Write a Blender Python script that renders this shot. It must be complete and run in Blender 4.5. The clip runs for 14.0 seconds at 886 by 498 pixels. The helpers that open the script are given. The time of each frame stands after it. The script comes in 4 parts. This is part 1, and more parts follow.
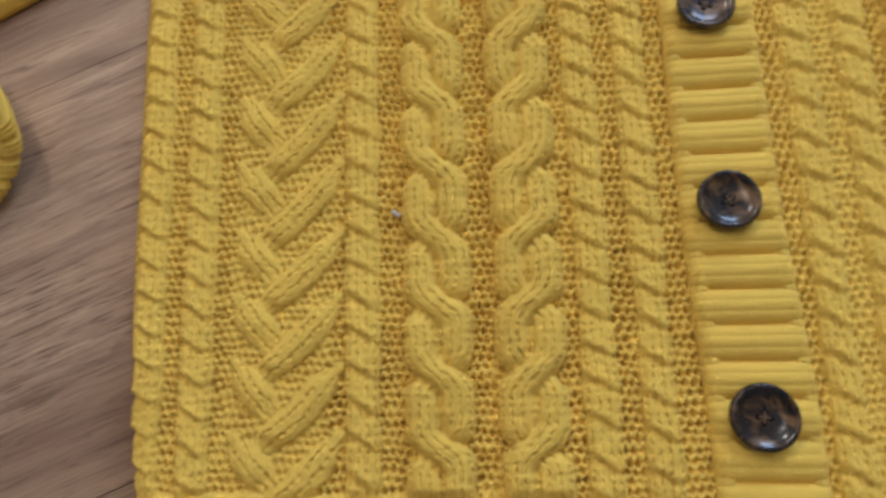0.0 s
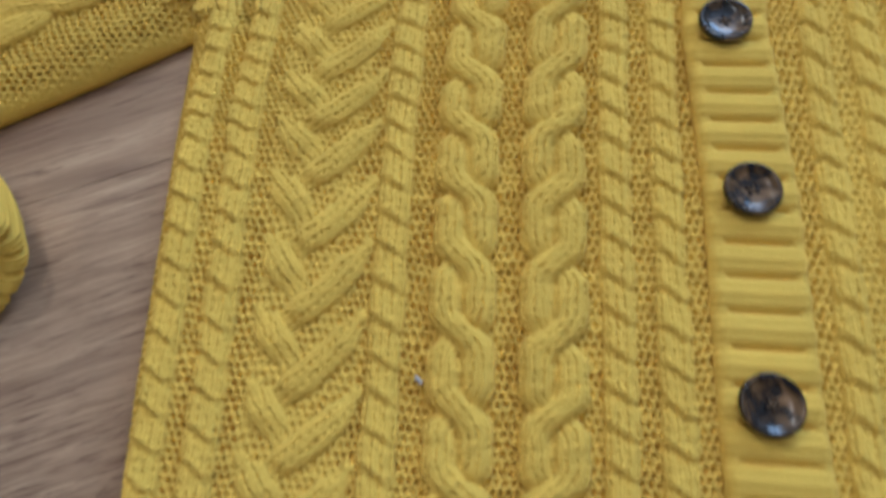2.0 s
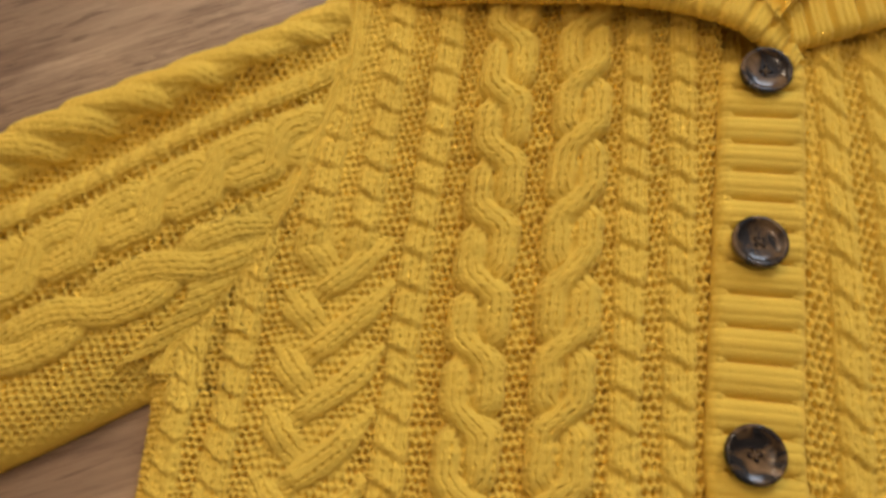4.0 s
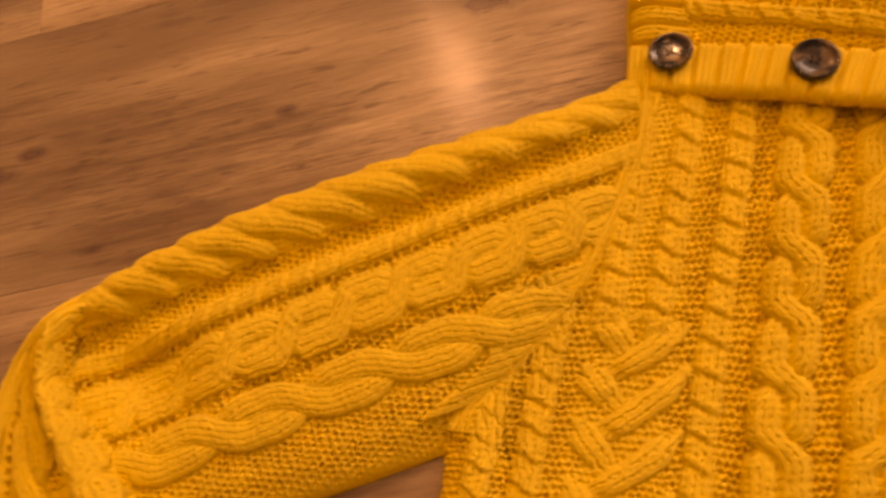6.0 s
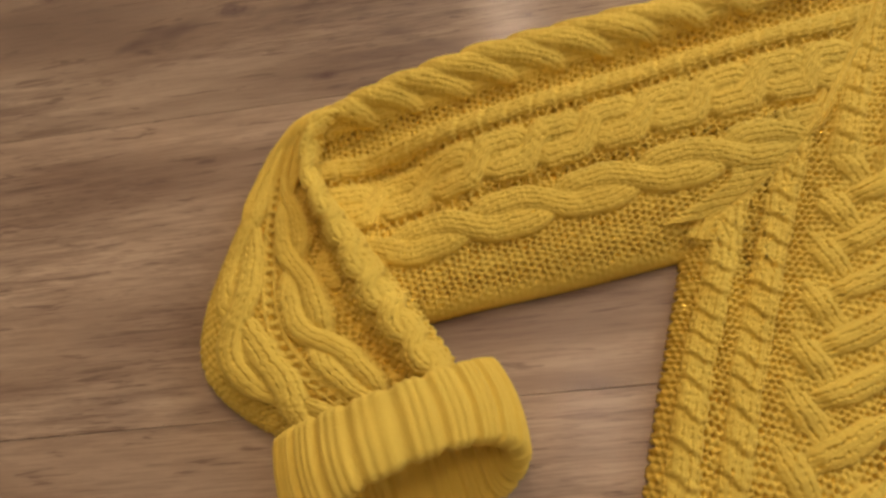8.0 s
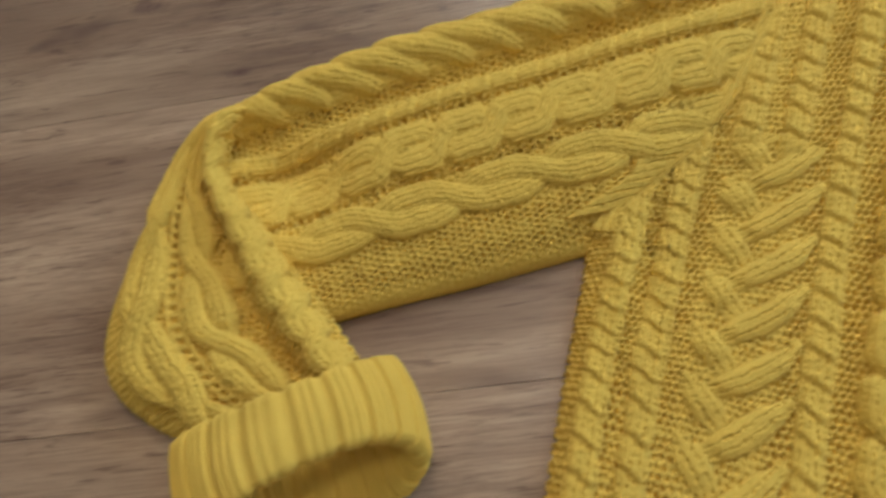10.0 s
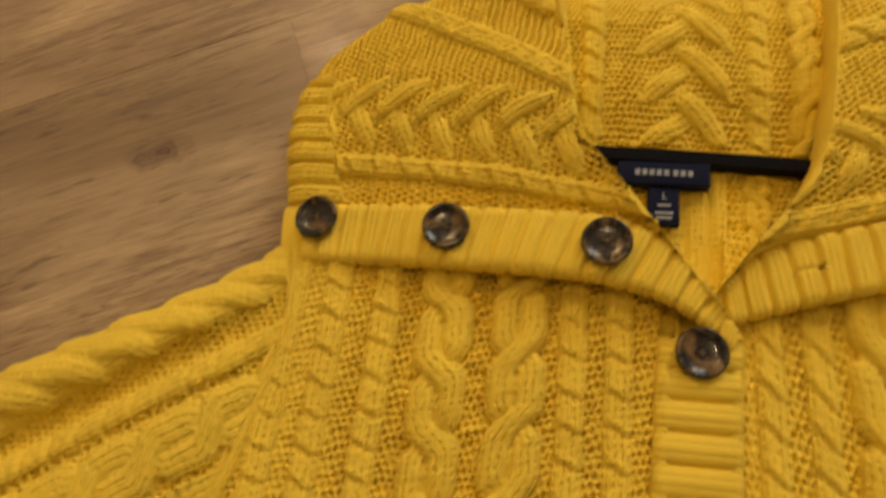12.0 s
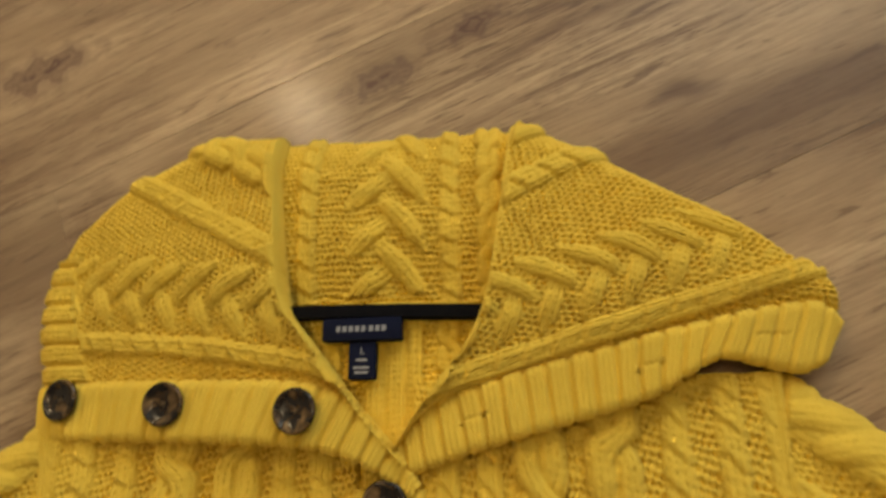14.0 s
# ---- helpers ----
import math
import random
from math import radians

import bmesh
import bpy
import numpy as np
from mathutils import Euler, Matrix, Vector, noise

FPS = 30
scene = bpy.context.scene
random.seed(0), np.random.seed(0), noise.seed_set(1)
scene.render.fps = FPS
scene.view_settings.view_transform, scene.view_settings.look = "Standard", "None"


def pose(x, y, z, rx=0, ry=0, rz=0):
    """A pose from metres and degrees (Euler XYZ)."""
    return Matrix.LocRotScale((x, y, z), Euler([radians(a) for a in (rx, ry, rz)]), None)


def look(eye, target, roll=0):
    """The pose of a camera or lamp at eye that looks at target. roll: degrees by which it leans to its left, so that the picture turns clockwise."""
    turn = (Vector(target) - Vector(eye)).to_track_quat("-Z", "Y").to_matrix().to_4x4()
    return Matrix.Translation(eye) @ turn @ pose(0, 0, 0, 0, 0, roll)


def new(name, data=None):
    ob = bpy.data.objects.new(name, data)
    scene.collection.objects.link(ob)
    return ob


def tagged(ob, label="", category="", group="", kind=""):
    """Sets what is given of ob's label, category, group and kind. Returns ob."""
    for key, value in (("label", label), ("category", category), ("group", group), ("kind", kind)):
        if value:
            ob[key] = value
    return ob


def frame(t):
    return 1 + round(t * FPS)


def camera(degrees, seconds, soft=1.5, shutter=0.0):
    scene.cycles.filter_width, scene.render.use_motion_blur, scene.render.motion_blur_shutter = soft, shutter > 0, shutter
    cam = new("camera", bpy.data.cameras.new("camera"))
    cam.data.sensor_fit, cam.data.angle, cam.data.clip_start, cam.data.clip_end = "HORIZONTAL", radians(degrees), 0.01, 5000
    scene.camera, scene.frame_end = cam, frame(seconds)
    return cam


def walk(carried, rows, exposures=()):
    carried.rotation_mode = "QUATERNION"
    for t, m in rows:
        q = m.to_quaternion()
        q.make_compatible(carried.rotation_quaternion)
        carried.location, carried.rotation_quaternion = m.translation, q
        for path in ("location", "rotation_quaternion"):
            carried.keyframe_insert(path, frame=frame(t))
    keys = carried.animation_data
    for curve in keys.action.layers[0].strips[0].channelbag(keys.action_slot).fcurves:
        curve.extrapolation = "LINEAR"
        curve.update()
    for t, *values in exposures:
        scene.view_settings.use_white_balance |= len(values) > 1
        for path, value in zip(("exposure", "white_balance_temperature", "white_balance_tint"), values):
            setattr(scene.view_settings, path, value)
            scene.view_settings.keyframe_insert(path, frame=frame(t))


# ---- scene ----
cam = camera(67.0, 14.0, soft=3.0, shutter=0.5)
PATH = [
    (0, (-0.077, -0.085, 0.261), (-0.299, 0.467, -1.649), -22.6),
    (0.5, (-0.088, -0.081, 0.271), (-0.341, 0.388, -1.657), -27.6),
    (1, (-0.088, -0.079, 0.271), (-0.33, 0.38, -1.66), -26.2),
    (1.5, (-0.092, -0.069, 0.27), (-0.303, 0.478, -1.643), -18.1),
    (2, (-0.095, -0.04, 0.264), (-0.277, 0.661, -1.6), -10.6),
    (2.5, (-0.102, 0.037, 0.277), (-0.282, 0.515, -1.657), -14.2),
    (3, (-0.101, 0.095, 0.284), (-0.286, 0.516, -1.662), -17.1),
    (3.2, (-0.098, 0.115, 0.285), (-0.262, 0.57, -1.656), -14.2),
    (5.3, (-0.129, 0.16, 0.309), (-0.505, 0.834, -1.537), -22.4),
    (5.5, (-0.151, 0.154, 0.314), (-0.554, 0.808, -1.533), -23.4),
    (6, (-0.196, 0.144, 0.321), (-0.655, 0.807, -1.509), -22.8),
    (6.5, (-0.221, 0.119, 0.327), (-0.727, 0.751, -1.502), -24.8),
    (7, (-0.247, 0.079, 0.334), (-0.8, 0.683, -1.491), -25.9),
    (7.5, (-0.267, 0.046, 0.336), (-0.813, 0.655, -1.489), -24.7),
    (7.7, (-0.278, 0.022, 0.332), (-0.804, 0.644, -1.495), -22.4),
    (9.8, (-0.255, 0.025, 0.323), (-0.721, 0.661, -1.515), -19.2),
    (10, (-0.243, 0.035, 0.32), (-0.697, 0.671, -1.521), -19.2),
    (10.5, (-0.209, 0.082, 0.317), (-0.575, 0.779, -1.522), -11.3),
    (11, (-0.142, 0.163, 0.314), (-0.441, 0.892, -1.525), -11.7),
    (11.5, (-0.098, 0.211, 0.315), (-0.384, 0.977, -1.51), -13.5),
    (12, (-0.067, 0.262, 0.318), (-0.358, 0.934, -1.543), -18.5),
    (12.5, (-0.061, 0.284, 0.322), (-0.335, 0.973, -1.536), -18.4),
    (13, (-0.041, 0.3, 0.32), (-0.282, 0.987, -1.543), -17.4),
    (13.5, (0.034, 0.331, 0.331), (-0.227, 0.965, -1.548), -18.5),
    (14, (0.086, 0.341, 0.355), (-0.209, 0.988, -1.514), -26.4),
]
# the phone's own exposure and white balance drift: seconds, stops, kelvin, tint
EXPOSURES = [
    (0.0, 0.30, 5187, 13), (0.8, 0.30, 4875, 11), (1.5, 0.30, 4641, 9), (2.2, 0.28, 4720, 5), (3.0, 0.22, 4790, 0), (3.2, 0.22, 4810, 0),
    (3.8, 0.24, 5655, 9), (4.4, 0.17, 8775, 33), (4.9, 0.15, 21450, 55), (5.3, 0.14, 50700, 65), (5.5, 0.14, 50700, 65), (5.75, 0.14, 38025, 61), (6.0, 0.14, 28665, 57),
    (6.25, 0.13, 20962, 47), (6.5, 0.13, 15698, 37), (6.75, 0.14, 11700, 33), (7.0, 0.11, 9194, 29), (7.5, 0.18, 7498, 21), (7.7, 0.18, 7118, 19),
    (8.7, 0.17, 5948, 11), (9.8, 0.13, 5314, 5), (10.0, 0.13, 5294, 5), (10.5, 0.09, 5480, -3), (10.75, 0.07, 6338, 1), (11.0, 0.05, 7390, 5),
    (11.5, 0.02, 7700, 1), (12.0, 0.00, 9700, 9), (12.5, -0.01, 8900, 3), (13.0, 0.00, 9900, 9), (13.5, -0.01, 9360, 5), (14.0, -0.01, 7742, 1),
]
walk(cam, [(t, look(eye, target, roll)) for t, eye, target, roll in PATH], EXPOSURES)

# ---- world and light ----
world = bpy.data.worlds.new("world")
scene.world = world
world.use_nodes = True
sky = world.node_tree.nodes.new("ShaderNodeTexSky")
sky.sky_type, sky.sun_disc = "NISHITA", False
sky.sun_elevation, sky.sun_rotation = radians(35), radians(200)
world.node_tree.links.new(sky.outputs[0], world.node_tree.nodes["Background"].inputs[0])
world.node_tree.nodes["Background"].inputs[1].default_value = 0.12

LAMPS = [((-1.00, 2.01, 2.30), 46.5), ((-0.21, 0.44, 2.30), 14.0)]
for spot, watts in LAMPS:
    bulb_light = bpy.data.lights.new("bulb_light", "POINT")
    bulb_light.energy, bulb_light.color, bulb_light.shadow_soft_size = watts, (1.0, 0.80, 0.58), 0.07
    new("bulb_light", bulb_light).matrix_world = Matrix.Translation(spot)
day = bpy.data.lights.new("window_light", "AREA")
day.shape, day.size, day.size_y, day.energy, day.color = "RECTANGLE", 1.4, 1.4, 40.0, (0.78, 0.89, 1.0)
new("window_light", day).matrix_world = look((1.2, 2.86, 1.52), (0.6, 0.2, 0.9))


# ---- materials ----
def material(name):
    mat = bpy.data.materials.new(name)
    mat.use_nodes = True
    return mat, mat.node_tree, mat.node_tree.nodes["Principled BSDF"]


class Maths:
    """Short names for the nodes of one tree."""

    def __init__(self, tree):
        self.tree = tree

    def put(self, socket, value):
        if isinstance(value, bpy.types.NodeSocket):
            self.tree.links.new(value, socket)
        else:
            socket.default_value = value

    def do(self, op, a, b=0.0, c=0.0):
        n = self.tree.nodes.new("ShaderNodeMath")
        n.operation = op
        for socket, value in zip(n.inputs, (a, b, c)):
            self.put(socket, value)
        return n.outputs[0]

    def node(self, kind, **values):
        n = self.tree.nodes.new(kind)
        for key, value in values.items():
            self.put(n.inputs[key.replace("_", " ")], value)
        return n

    def mix(self, f, a, b, blend="MIX"):
        n = self.tree.nodes.new("ShaderNodeMix")
        n.data_type, n.blend_type = "RGBA", blend
        self.put(n.inputs[0], f), self.put(n.inputs[6], a), self.put(n.inputs[7], b)
        return n.outputs[2]

    def ramp(self, f, stops):
        n = self.tree.nodes.new("ShaderNodeValToRGB")
        e = n.color_ramp.elements
        e[0].position, e[0].color = stops[0]
        e[1].position, e[1].color = stops[-1]
        for p, c in stops[1:-1]:
            k = e.new(p)
            k.color = c
        self.put(n.inputs[0], f)
        return n.outputs[0]


def knit_material(name, tint=(0.88, 0.597, 0.084)):
    """Cotton knit: V stitches or purl bumps laid out by the stitch map, with yarn fuzz."""
    mat, tree, bsdf = material(name)
    q = Maths(tree)
    uv = tree.nodes.new("ShaderNodeUVMap")
    uv.uv_map = "stitch"
    xyz = q.node("ShaderNodeSeparateXYZ", Vector=uv.outputs[0])
    a, b = xyz.outputs[0], xyz.outputs[1]
    at = tree.nodes.new("ShaderNodeAttribute")
    at.attribute_name = "purl"
    purl = at.outputs["Fac"]
    da = q.do("ABSOLUTE", q.do("SUBTRACT", q.do("FRACT", a), 0.5))
    bb = q.do("ABSOLUTE", q.do("SUBTRACT", q.do("FRACT", q.do("ADD", b, da)), 0.5))

    def dot(u, v, fu, fv):
        return q.do("MULTIPLY", q.do("SMOOTH_MAX", q.do("SUBTRACT", 1.2, q.do("MULTIPLY", u, fu)), 0.0, 0.2), q.do("SMOOTH_MAX", q.do("SUBTRACT", 1.2, q.do("MULTIPLY", v, fv)), 0.0, 0.2))

    knit = q.do("SUBTRACT", 0.9, q.do("MULTIPLY", dot(da, bb, 4.4, 3.4), 0.45))
    height = q.do("MULTIPLY", knit, q.do("SUBTRACT", 1.0, purl))
    place = tree.nodes.new("ShaderNodeNewGeometry").outputs["Position"]
    fuzz = q.node("ShaderNodeTexNoise", Vector=place, Scale=1400.0, Detail=3.0)
    blot = q.node("ShaderNodeTexNoise", Vector=place, Scale=38.0, Detail=3.0)
    total = q.do("ADD", q.do("MULTIPLY", height, 0.2), q.do("MULTIPLY", fuzz.outputs[0], 0.55))
    bump = q.node("ShaderNodeBump", Strength=0.95, Distance=0.0010, Height=total)
    tree.links.new(bump.outputs[0], bsdf.inputs["Normal"])
    r, g, bl = tint
    base = q.mix(blot.outputs[0], (r * 0.90, g * 0.86, bl * 0.8, 1), (min(r * 1.10, 1), g * 1.14, bl * 1.25, 1))
    base = q.mix(q.do("MULTIPLY", fuzz.outputs[0], 0.22), base, (min(r * 1.2, 1), g * 1.35, bl * 2.6, 1))
    tree.links.new(base, bsdf.inputs["Base Color"])
    bsdf.inputs["Roughness"].default_value = 0.92
    bsdf.inputs["Specular IOR Level"].default_value = 0.15
    bsdf.inputs["Sheen Weight"].default_value = 0.12
    bsdf.inputs["Sheen Roughness"].default_value = 0.5
    bsdf.inputs["Sheen Tint"].default_value = (1.0, 0.85, 0.45, 1)
    return mat


def plain(name, colour, rough=0.5, scale=60.0, spread=0.15, bump_depth=0.0, metal=0.0):
    mat, tree, bsdf = material(name)
    q = Maths(tree)
    place = tree.nodes.new("ShaderNodeNewGeometry").outputs["Position"]
    grain = q.node("ShaderNodeTexNoise", Vector=place, Scale=scale, Detail=4.0)
    lo = tuple(c * (1 - spread) for c in colour) + (1,)
    hi = tuple(min(c * (1 + spread), 1) for c in colour) + (1,)
    tree.links.new(q.mix(grain.outputs[0], lo, hi), bsdf.inputs["Base Color"])
    bsdf.inputs["Roughness"].default_value, bsdf.inputs["Metallic"].default_value = rough, metal
    if bump_depth:
        b = q.node("ShaderNodeBump", Strength=0.6, Distance=bump_depth, Height=grain.outputs[0])
        tree.links.new(b.outputs[0], bsdf.inputs["Normal"])
    return mat


GRAIN = radians(23)
KNOTS = [(-0.478, 0.224, 0.006), (-0.590, 0.280, 0.006), (-0.548, 0.277, 0.008), (-0.009, 0.580, 0.022), (0.051, 0.614, 0.020), (-0.390, 0.331, 0.006), (-0.562, 0.259, 0.010), (-0.705, 0.238, 0.008), (-0.252, 0.612, 0.028), (-0.286, 0.425, 0.014)]


def wood_material():
    """Oak laminate: grain along each board's own length, knots, brown streaks, satin gloss."""
    mat, tree, bsdf = material("oak_laminate")
    q = Maths(tree)
    local = tree.nodes.new("ShaderNodeTexCoord").outputs["Object"]
    rnd = tree.nodes.new("ShaderNodeObjectInfo").outputs["Random"]
    shift = q.node("ShaderNodeCombineXYZ", X=q.do("MULTIPLY", rnd, 37.0), Y=q.do("MULTIPLY", rnd, 11.0), Z=0.0)
    add = tree.nodes.new("ShaderNodeVectorMath")
    add.operation = "ADD"
    q.put(add.inputs[0], local), q.put(add.inputs[1], shift.outputs[0])

    def noise_at(sx, sy, scale, detail, distort=0.0, rough=0.5):
        m = tree.nodes.new("ShaderNodeMapping")
        m.inputs["Scale"].default_value = (sx, sy, 1.0)
        q.put(m.inputs[0], add.outputs[0])
        n = q.node("ShaderNodeTexNoise", Vector=m.outputs[0], Scale=scale, Detail=detail, Distortion=distort, Roughness=rough)
        return n.outputs[0]

    broad = noise_at(1.0, 5.0, 2.6, 4.0, 0.6)
    streak = noise_at(1.0, 14.0, 6.0, 6.0, 1.2, 0.6)
    fine = noise_at(1.0, 22.0, 22.0, 6.0, 0.5, 0.7)
    fleck = noise_at(1.0, 9.0, 24.0, 3.0, 0.8, 0.55)
    knots = noise_at(1.0, 2.6, 6.5, 3.0, 0.5)
    hair = noise_at(1.0, 16.0, 52.0, 4.0, 0.4, 0.6)
    zone = noise_at(1.0, 3.2, 4.2, 3.0, 0.9)
    base = q.ramp(broad, [(0.32, (0.22, 0.142, 0.086, 1)), (0.46, (0.36, 0.252, 0.154, 1)), (0.62, (0.54, 0.405, 0.258, 1))])
    busy = q.do("ADD", 0.20, q.do("MULTIPLY", q.ramp(zone, [(0.42, (0, 0, 0, 1)), (0.60, (1, 1, 1, 1))]), 0.70))
    base = q.mix(q.do("MULTIPLY", busy, q.ramp(streak, [(0.44, (0, 0, 0, 1)), (0.64, (0.8, 0.8, 0.8, 1))])), base, (0.15, 0.084, 0.052, 1))
    base = q.mix(q.do("MULTIPLY", busy, q.ramp(fine, [(0.38, (0.6, 0.6, 0.6, 1)), (0.52, (0, 0, 0, 1))])), base, (0.17, 0.095, 0.05, 1))
    base = q.mix(q.do("MULTIPLY", busy, q.ramp(hair, [(0.54, (0, 0, 0, 1)), (0.64, (0.80, 0.80, 0.80, 1))])), base, (0.10, 0.052, 0.036, 1))
    base = q.mix(q.ramp(fleck, [(0.60, (0, 0, 0, 1)), (0.68, (0.62, 0.62, 0.62, 1))]), base, (0.12, 0.066, 0.042, 1))
    base = q.mix(q.ramp(knots, [(0.66, (0, 0, 0, 1)), (0.76, (0.7, 0.7, 0.7, 1))]), base, (0.10, 0.05, 0.035, 1))
    grain = noise_at(1.0, 34.0, 24.0, 5.0, 0.3, 0.7)
    base = q.mix(q.ramp(grain, [(0.40, (0.36, 0.36, 0.36, 1)), (0.52, (0, 0, 0, 1))]), base, (0.19, 0.120, 0.070, 1))
    # single dark knots, drawn out along the grain
    here = tree.nodes.new("ShaderNodeNewGeometry").outputs["Position"]
    warp = q.node("ShaderNodeTexNoise", Vector=here, Scale=70.0, Detail=3.0)
    px, py = (q.node("ShaderNodeSeparateXYZ", Vector=here).outputs[n] for n in (0, 1))
    ca, sa = math.cos(GRAIN), math.sin(GRAIN)
    for kx, ky, size in KNOTS:
        dx, dy = q.do("SUBTRACT", px, kx), q.do("SUBTRACT", py, ky)
        du = q.do("DIVIDE", q.do("ADD", q.do("MULTIPLY", dx, ca), q.do("MULTIPLY", dy, sa)), size * 1.7)
        dv = q.do("DIVIDE", q.do("SUBTRACT", q.do("MULTIPLY", dy, ca), q.do("MULTIPLY", dx, sa)), size * 0.75)
        d = q.do("SQRT", q.do("ADD", q.do("MULTIPLY", du, du), q.do("MULTIPLY", dv, dv)))
        d = q.do("ADD", d, q.do("MULTIPLY", q.do("SUBTRACT", warp.outputs[0], 0.5), 1.5))
        rings = q.do("MULTIPLY_ADD", q.do("SINE", q.do("MULTIPLY", d, 17.0)), 0.20, 0.80)
        base = q.mix(q.do("MULTIPLY", rings, q.ramp(d, [(0.25, (1, 1, 1, 1)), (0.60, (0.55, 0.55, 0.55, 1)), (1.0, (0, 0, 0, 1))])), base, (0.12, 0.062, 0.046, 1))
    tone = q.do("ADD", 0.90, q.do("MULTIPLY", rnd, 0.2))
    base = q.mix(1.0, base, q.node("ShaderNodeCombineXYZ", X=q.do("MULTIPLY", tone, 1.04), Y=tone, Z=tone).outputs[0], "MULTIPLY")
    tree.links.new(base, bsdf.inputs["Base Color"])
    rough = q.do("ADD", 0.36, q.do("MULTIPLY", fine, 0.20))
    tree.links.new(rough, bsdf.inputs["Roughness"])
    bsdf.inputs["Specular IOR Level"].default_value = 0.38
    bsdf.inputs["Coat Weight"].default_value, bsdf.inputs["Coat Roughness"].default_value = 0.12, 0.08
    ripple = q.do("ADD", fine, q.do("MULTIPLY", streak, 0.6))
    b = q.node("ShaderNodeBump", Strength=0.35, Distance=0.0006, Height=ripple)
    tree.links.new(b.outputs[0], bsdf.inputs["Normal"])
    soft = q.node("ShaderNodeBump", Strength=0.22, Distance=0.0004, Height=ripple)
    tree.links.new(soft.outputs[0], bsdf.inputs["Coat Normal"])
    return mat


def horn_material():
    mat, tree, bsdf = material("dark_horn")
    q = Maths(tree)
    local = tree.nodes.new("ShaderNodeTexCoord").outputs["Object"]
    rnd = tree.nodes.new("ShaderNodeObjectInfo").outputs["Random"]
    n = q.node("ShaderNodeTexNoise", Vector=local, Scale=95.0, Detail=3.0, Distortion=1.5)
    n.noise_dimensions = "4D"
    q.put(n.inputs["W"], q.do("MULTIPLY", rnd, 20.0))
    tree.links.new(q.ramp(n.outputs[0], [(0.38, (0.006, 0.005, 0.006, 1)), (0.48, (0.026, 0.016, 0.011, 1)), (0.57, (0.11, 0.062, 0.025, 1)), (0.72, (0.26, 0.155, 0.070, 1))]), bsdf.inputs["Base Color"])
    bsdf.inputs["Roughness"].default_value = 0.24
    bsdf.inputs["Specular IOR Level"].default_value = 0.45
    bsdf.inputs["Coat Weight"].default_value, bsdf.inputs["Coat Roughness"].default_value = 0.2, 0.12
    return mat


YELLOW = knit_material("mustard_cotton_knit")
WOOD = wood_material()
HORN = horn_material()
NAVY = plain("navy_label_weave", (0.007, 0.010, 0.034), 0.8, 900, 0.4, 0.0003)
BLACK = plain("black_twill_tape", (0.004, 0.004, 0.007), 0.85, 900, 0.4, 0.0004)
THREAD = plain("grey_thread", (0.34, 0.35, 0.40), 0.8, 600, 0.2)
SEWN = plain("brown_sewing_thread", (0.16, 0.10, 0.05), 0.8, 600, 0.2)
for cloth in (NAVY, BLACK):
    cloth.node_tree.nodes["Principled BSDF"].inputs["Specular IOR Level"].default_value = 0.12
LINT = plain("white_lint", (0.6, 0.6, 0.62), 0.8, 900, 0.1)
PAINT = plain("white_wall_paint", (0.44, 0.41, 0.37), 0.8, 30, 0.04, 0.0005)
CEILING = plain("ceiling_paint", (0.66, 0.65, 0.62), 0.9, 20, 0.03)
TRIM = plain("white_trim_paint", (0.78, 0.77, 0.74), 0.45, 20, 0.03)
JOINT = plain("dark_underlay", (0.05, 0.035, 0.025), 0.9)


# ---- mesh helpers ----
def part(name, bm, mat, parent=None, label="", smooth=True):
    """Links a bmesh as one mesh object under a thing or a part."""
    me = bpy.data.meshes.new(name)
    bm.to_mesh(me)
    bm.free()
    me.materials.append(mat)
    if smooth:
        me.shade_smooth()
    ob = new(name, me)
    ob.parent = parent
    return tagged(ob, label)


def box_bm(x0, y0, z0, x1, y1, z1, bevel=0.0):
    bm = bmesh.new()
    bmesh.ops.create_cube(bm, size=1.0)
    for v in bm.verts:
        v.co = Vector(((x0 + x1) / 2 + v.co.x * (x1 - x0), (y0 + y1) / 2 + v.co.y * (y1 - y0), (z0 + z1) / 2 + v.co.z * (z1 - z0)))
    if bevel:
        bmesh.ops.bevel(bm, geom=bm.edges[:], offset=bevel, segments=2, affect="EDGES", profile=0.5)
    return bm


def lathe_bm(profile, n=40):
    """Turns (radius, height) pairs round z."""
    bm = bmesh.new()
    rings = [[bm.verts.new((r * math.cos(k * math.tau / n), r * math.sin(k * math.tau / n), z)) for k in range(n)] for r, z in profile]
    for lo, hi in zip(rings, rings[1:]):
        for k in range(n):
            bm.faces.new((lo[k], lo[(k + 1) % n], hi[(k + 1) % n], hi[k]))
    bm.faces.new(rings[-1])
    bm.faces.new(rings[0][::-1])
    return bm


def line(points, s):
    """Points along a smooth open line through the given ones, at the shares s of its length."""
    p = np.array(points, float)
    for _ in range(2):
        if len(p) > 2:
            mid = np.empty((2 * len(p) - 2, p.shape[1]))
            mid[0::2], mid[1::2] = 0.75 * p[:-1] + 0.25 * p[1:], 0.25 * p[:-1] + 0.75 * p[1:]
            p = np.vstack([p[:1], mid, p[-1:]])
    d = np.r_[0, np.cumsum(np.linalg.norm(np.diff(p, axis=0), axis=1))]
    return np.stack([np.interp(s * d[-1], d, p[:, k]) for k in range(p.shape[1])], -1)


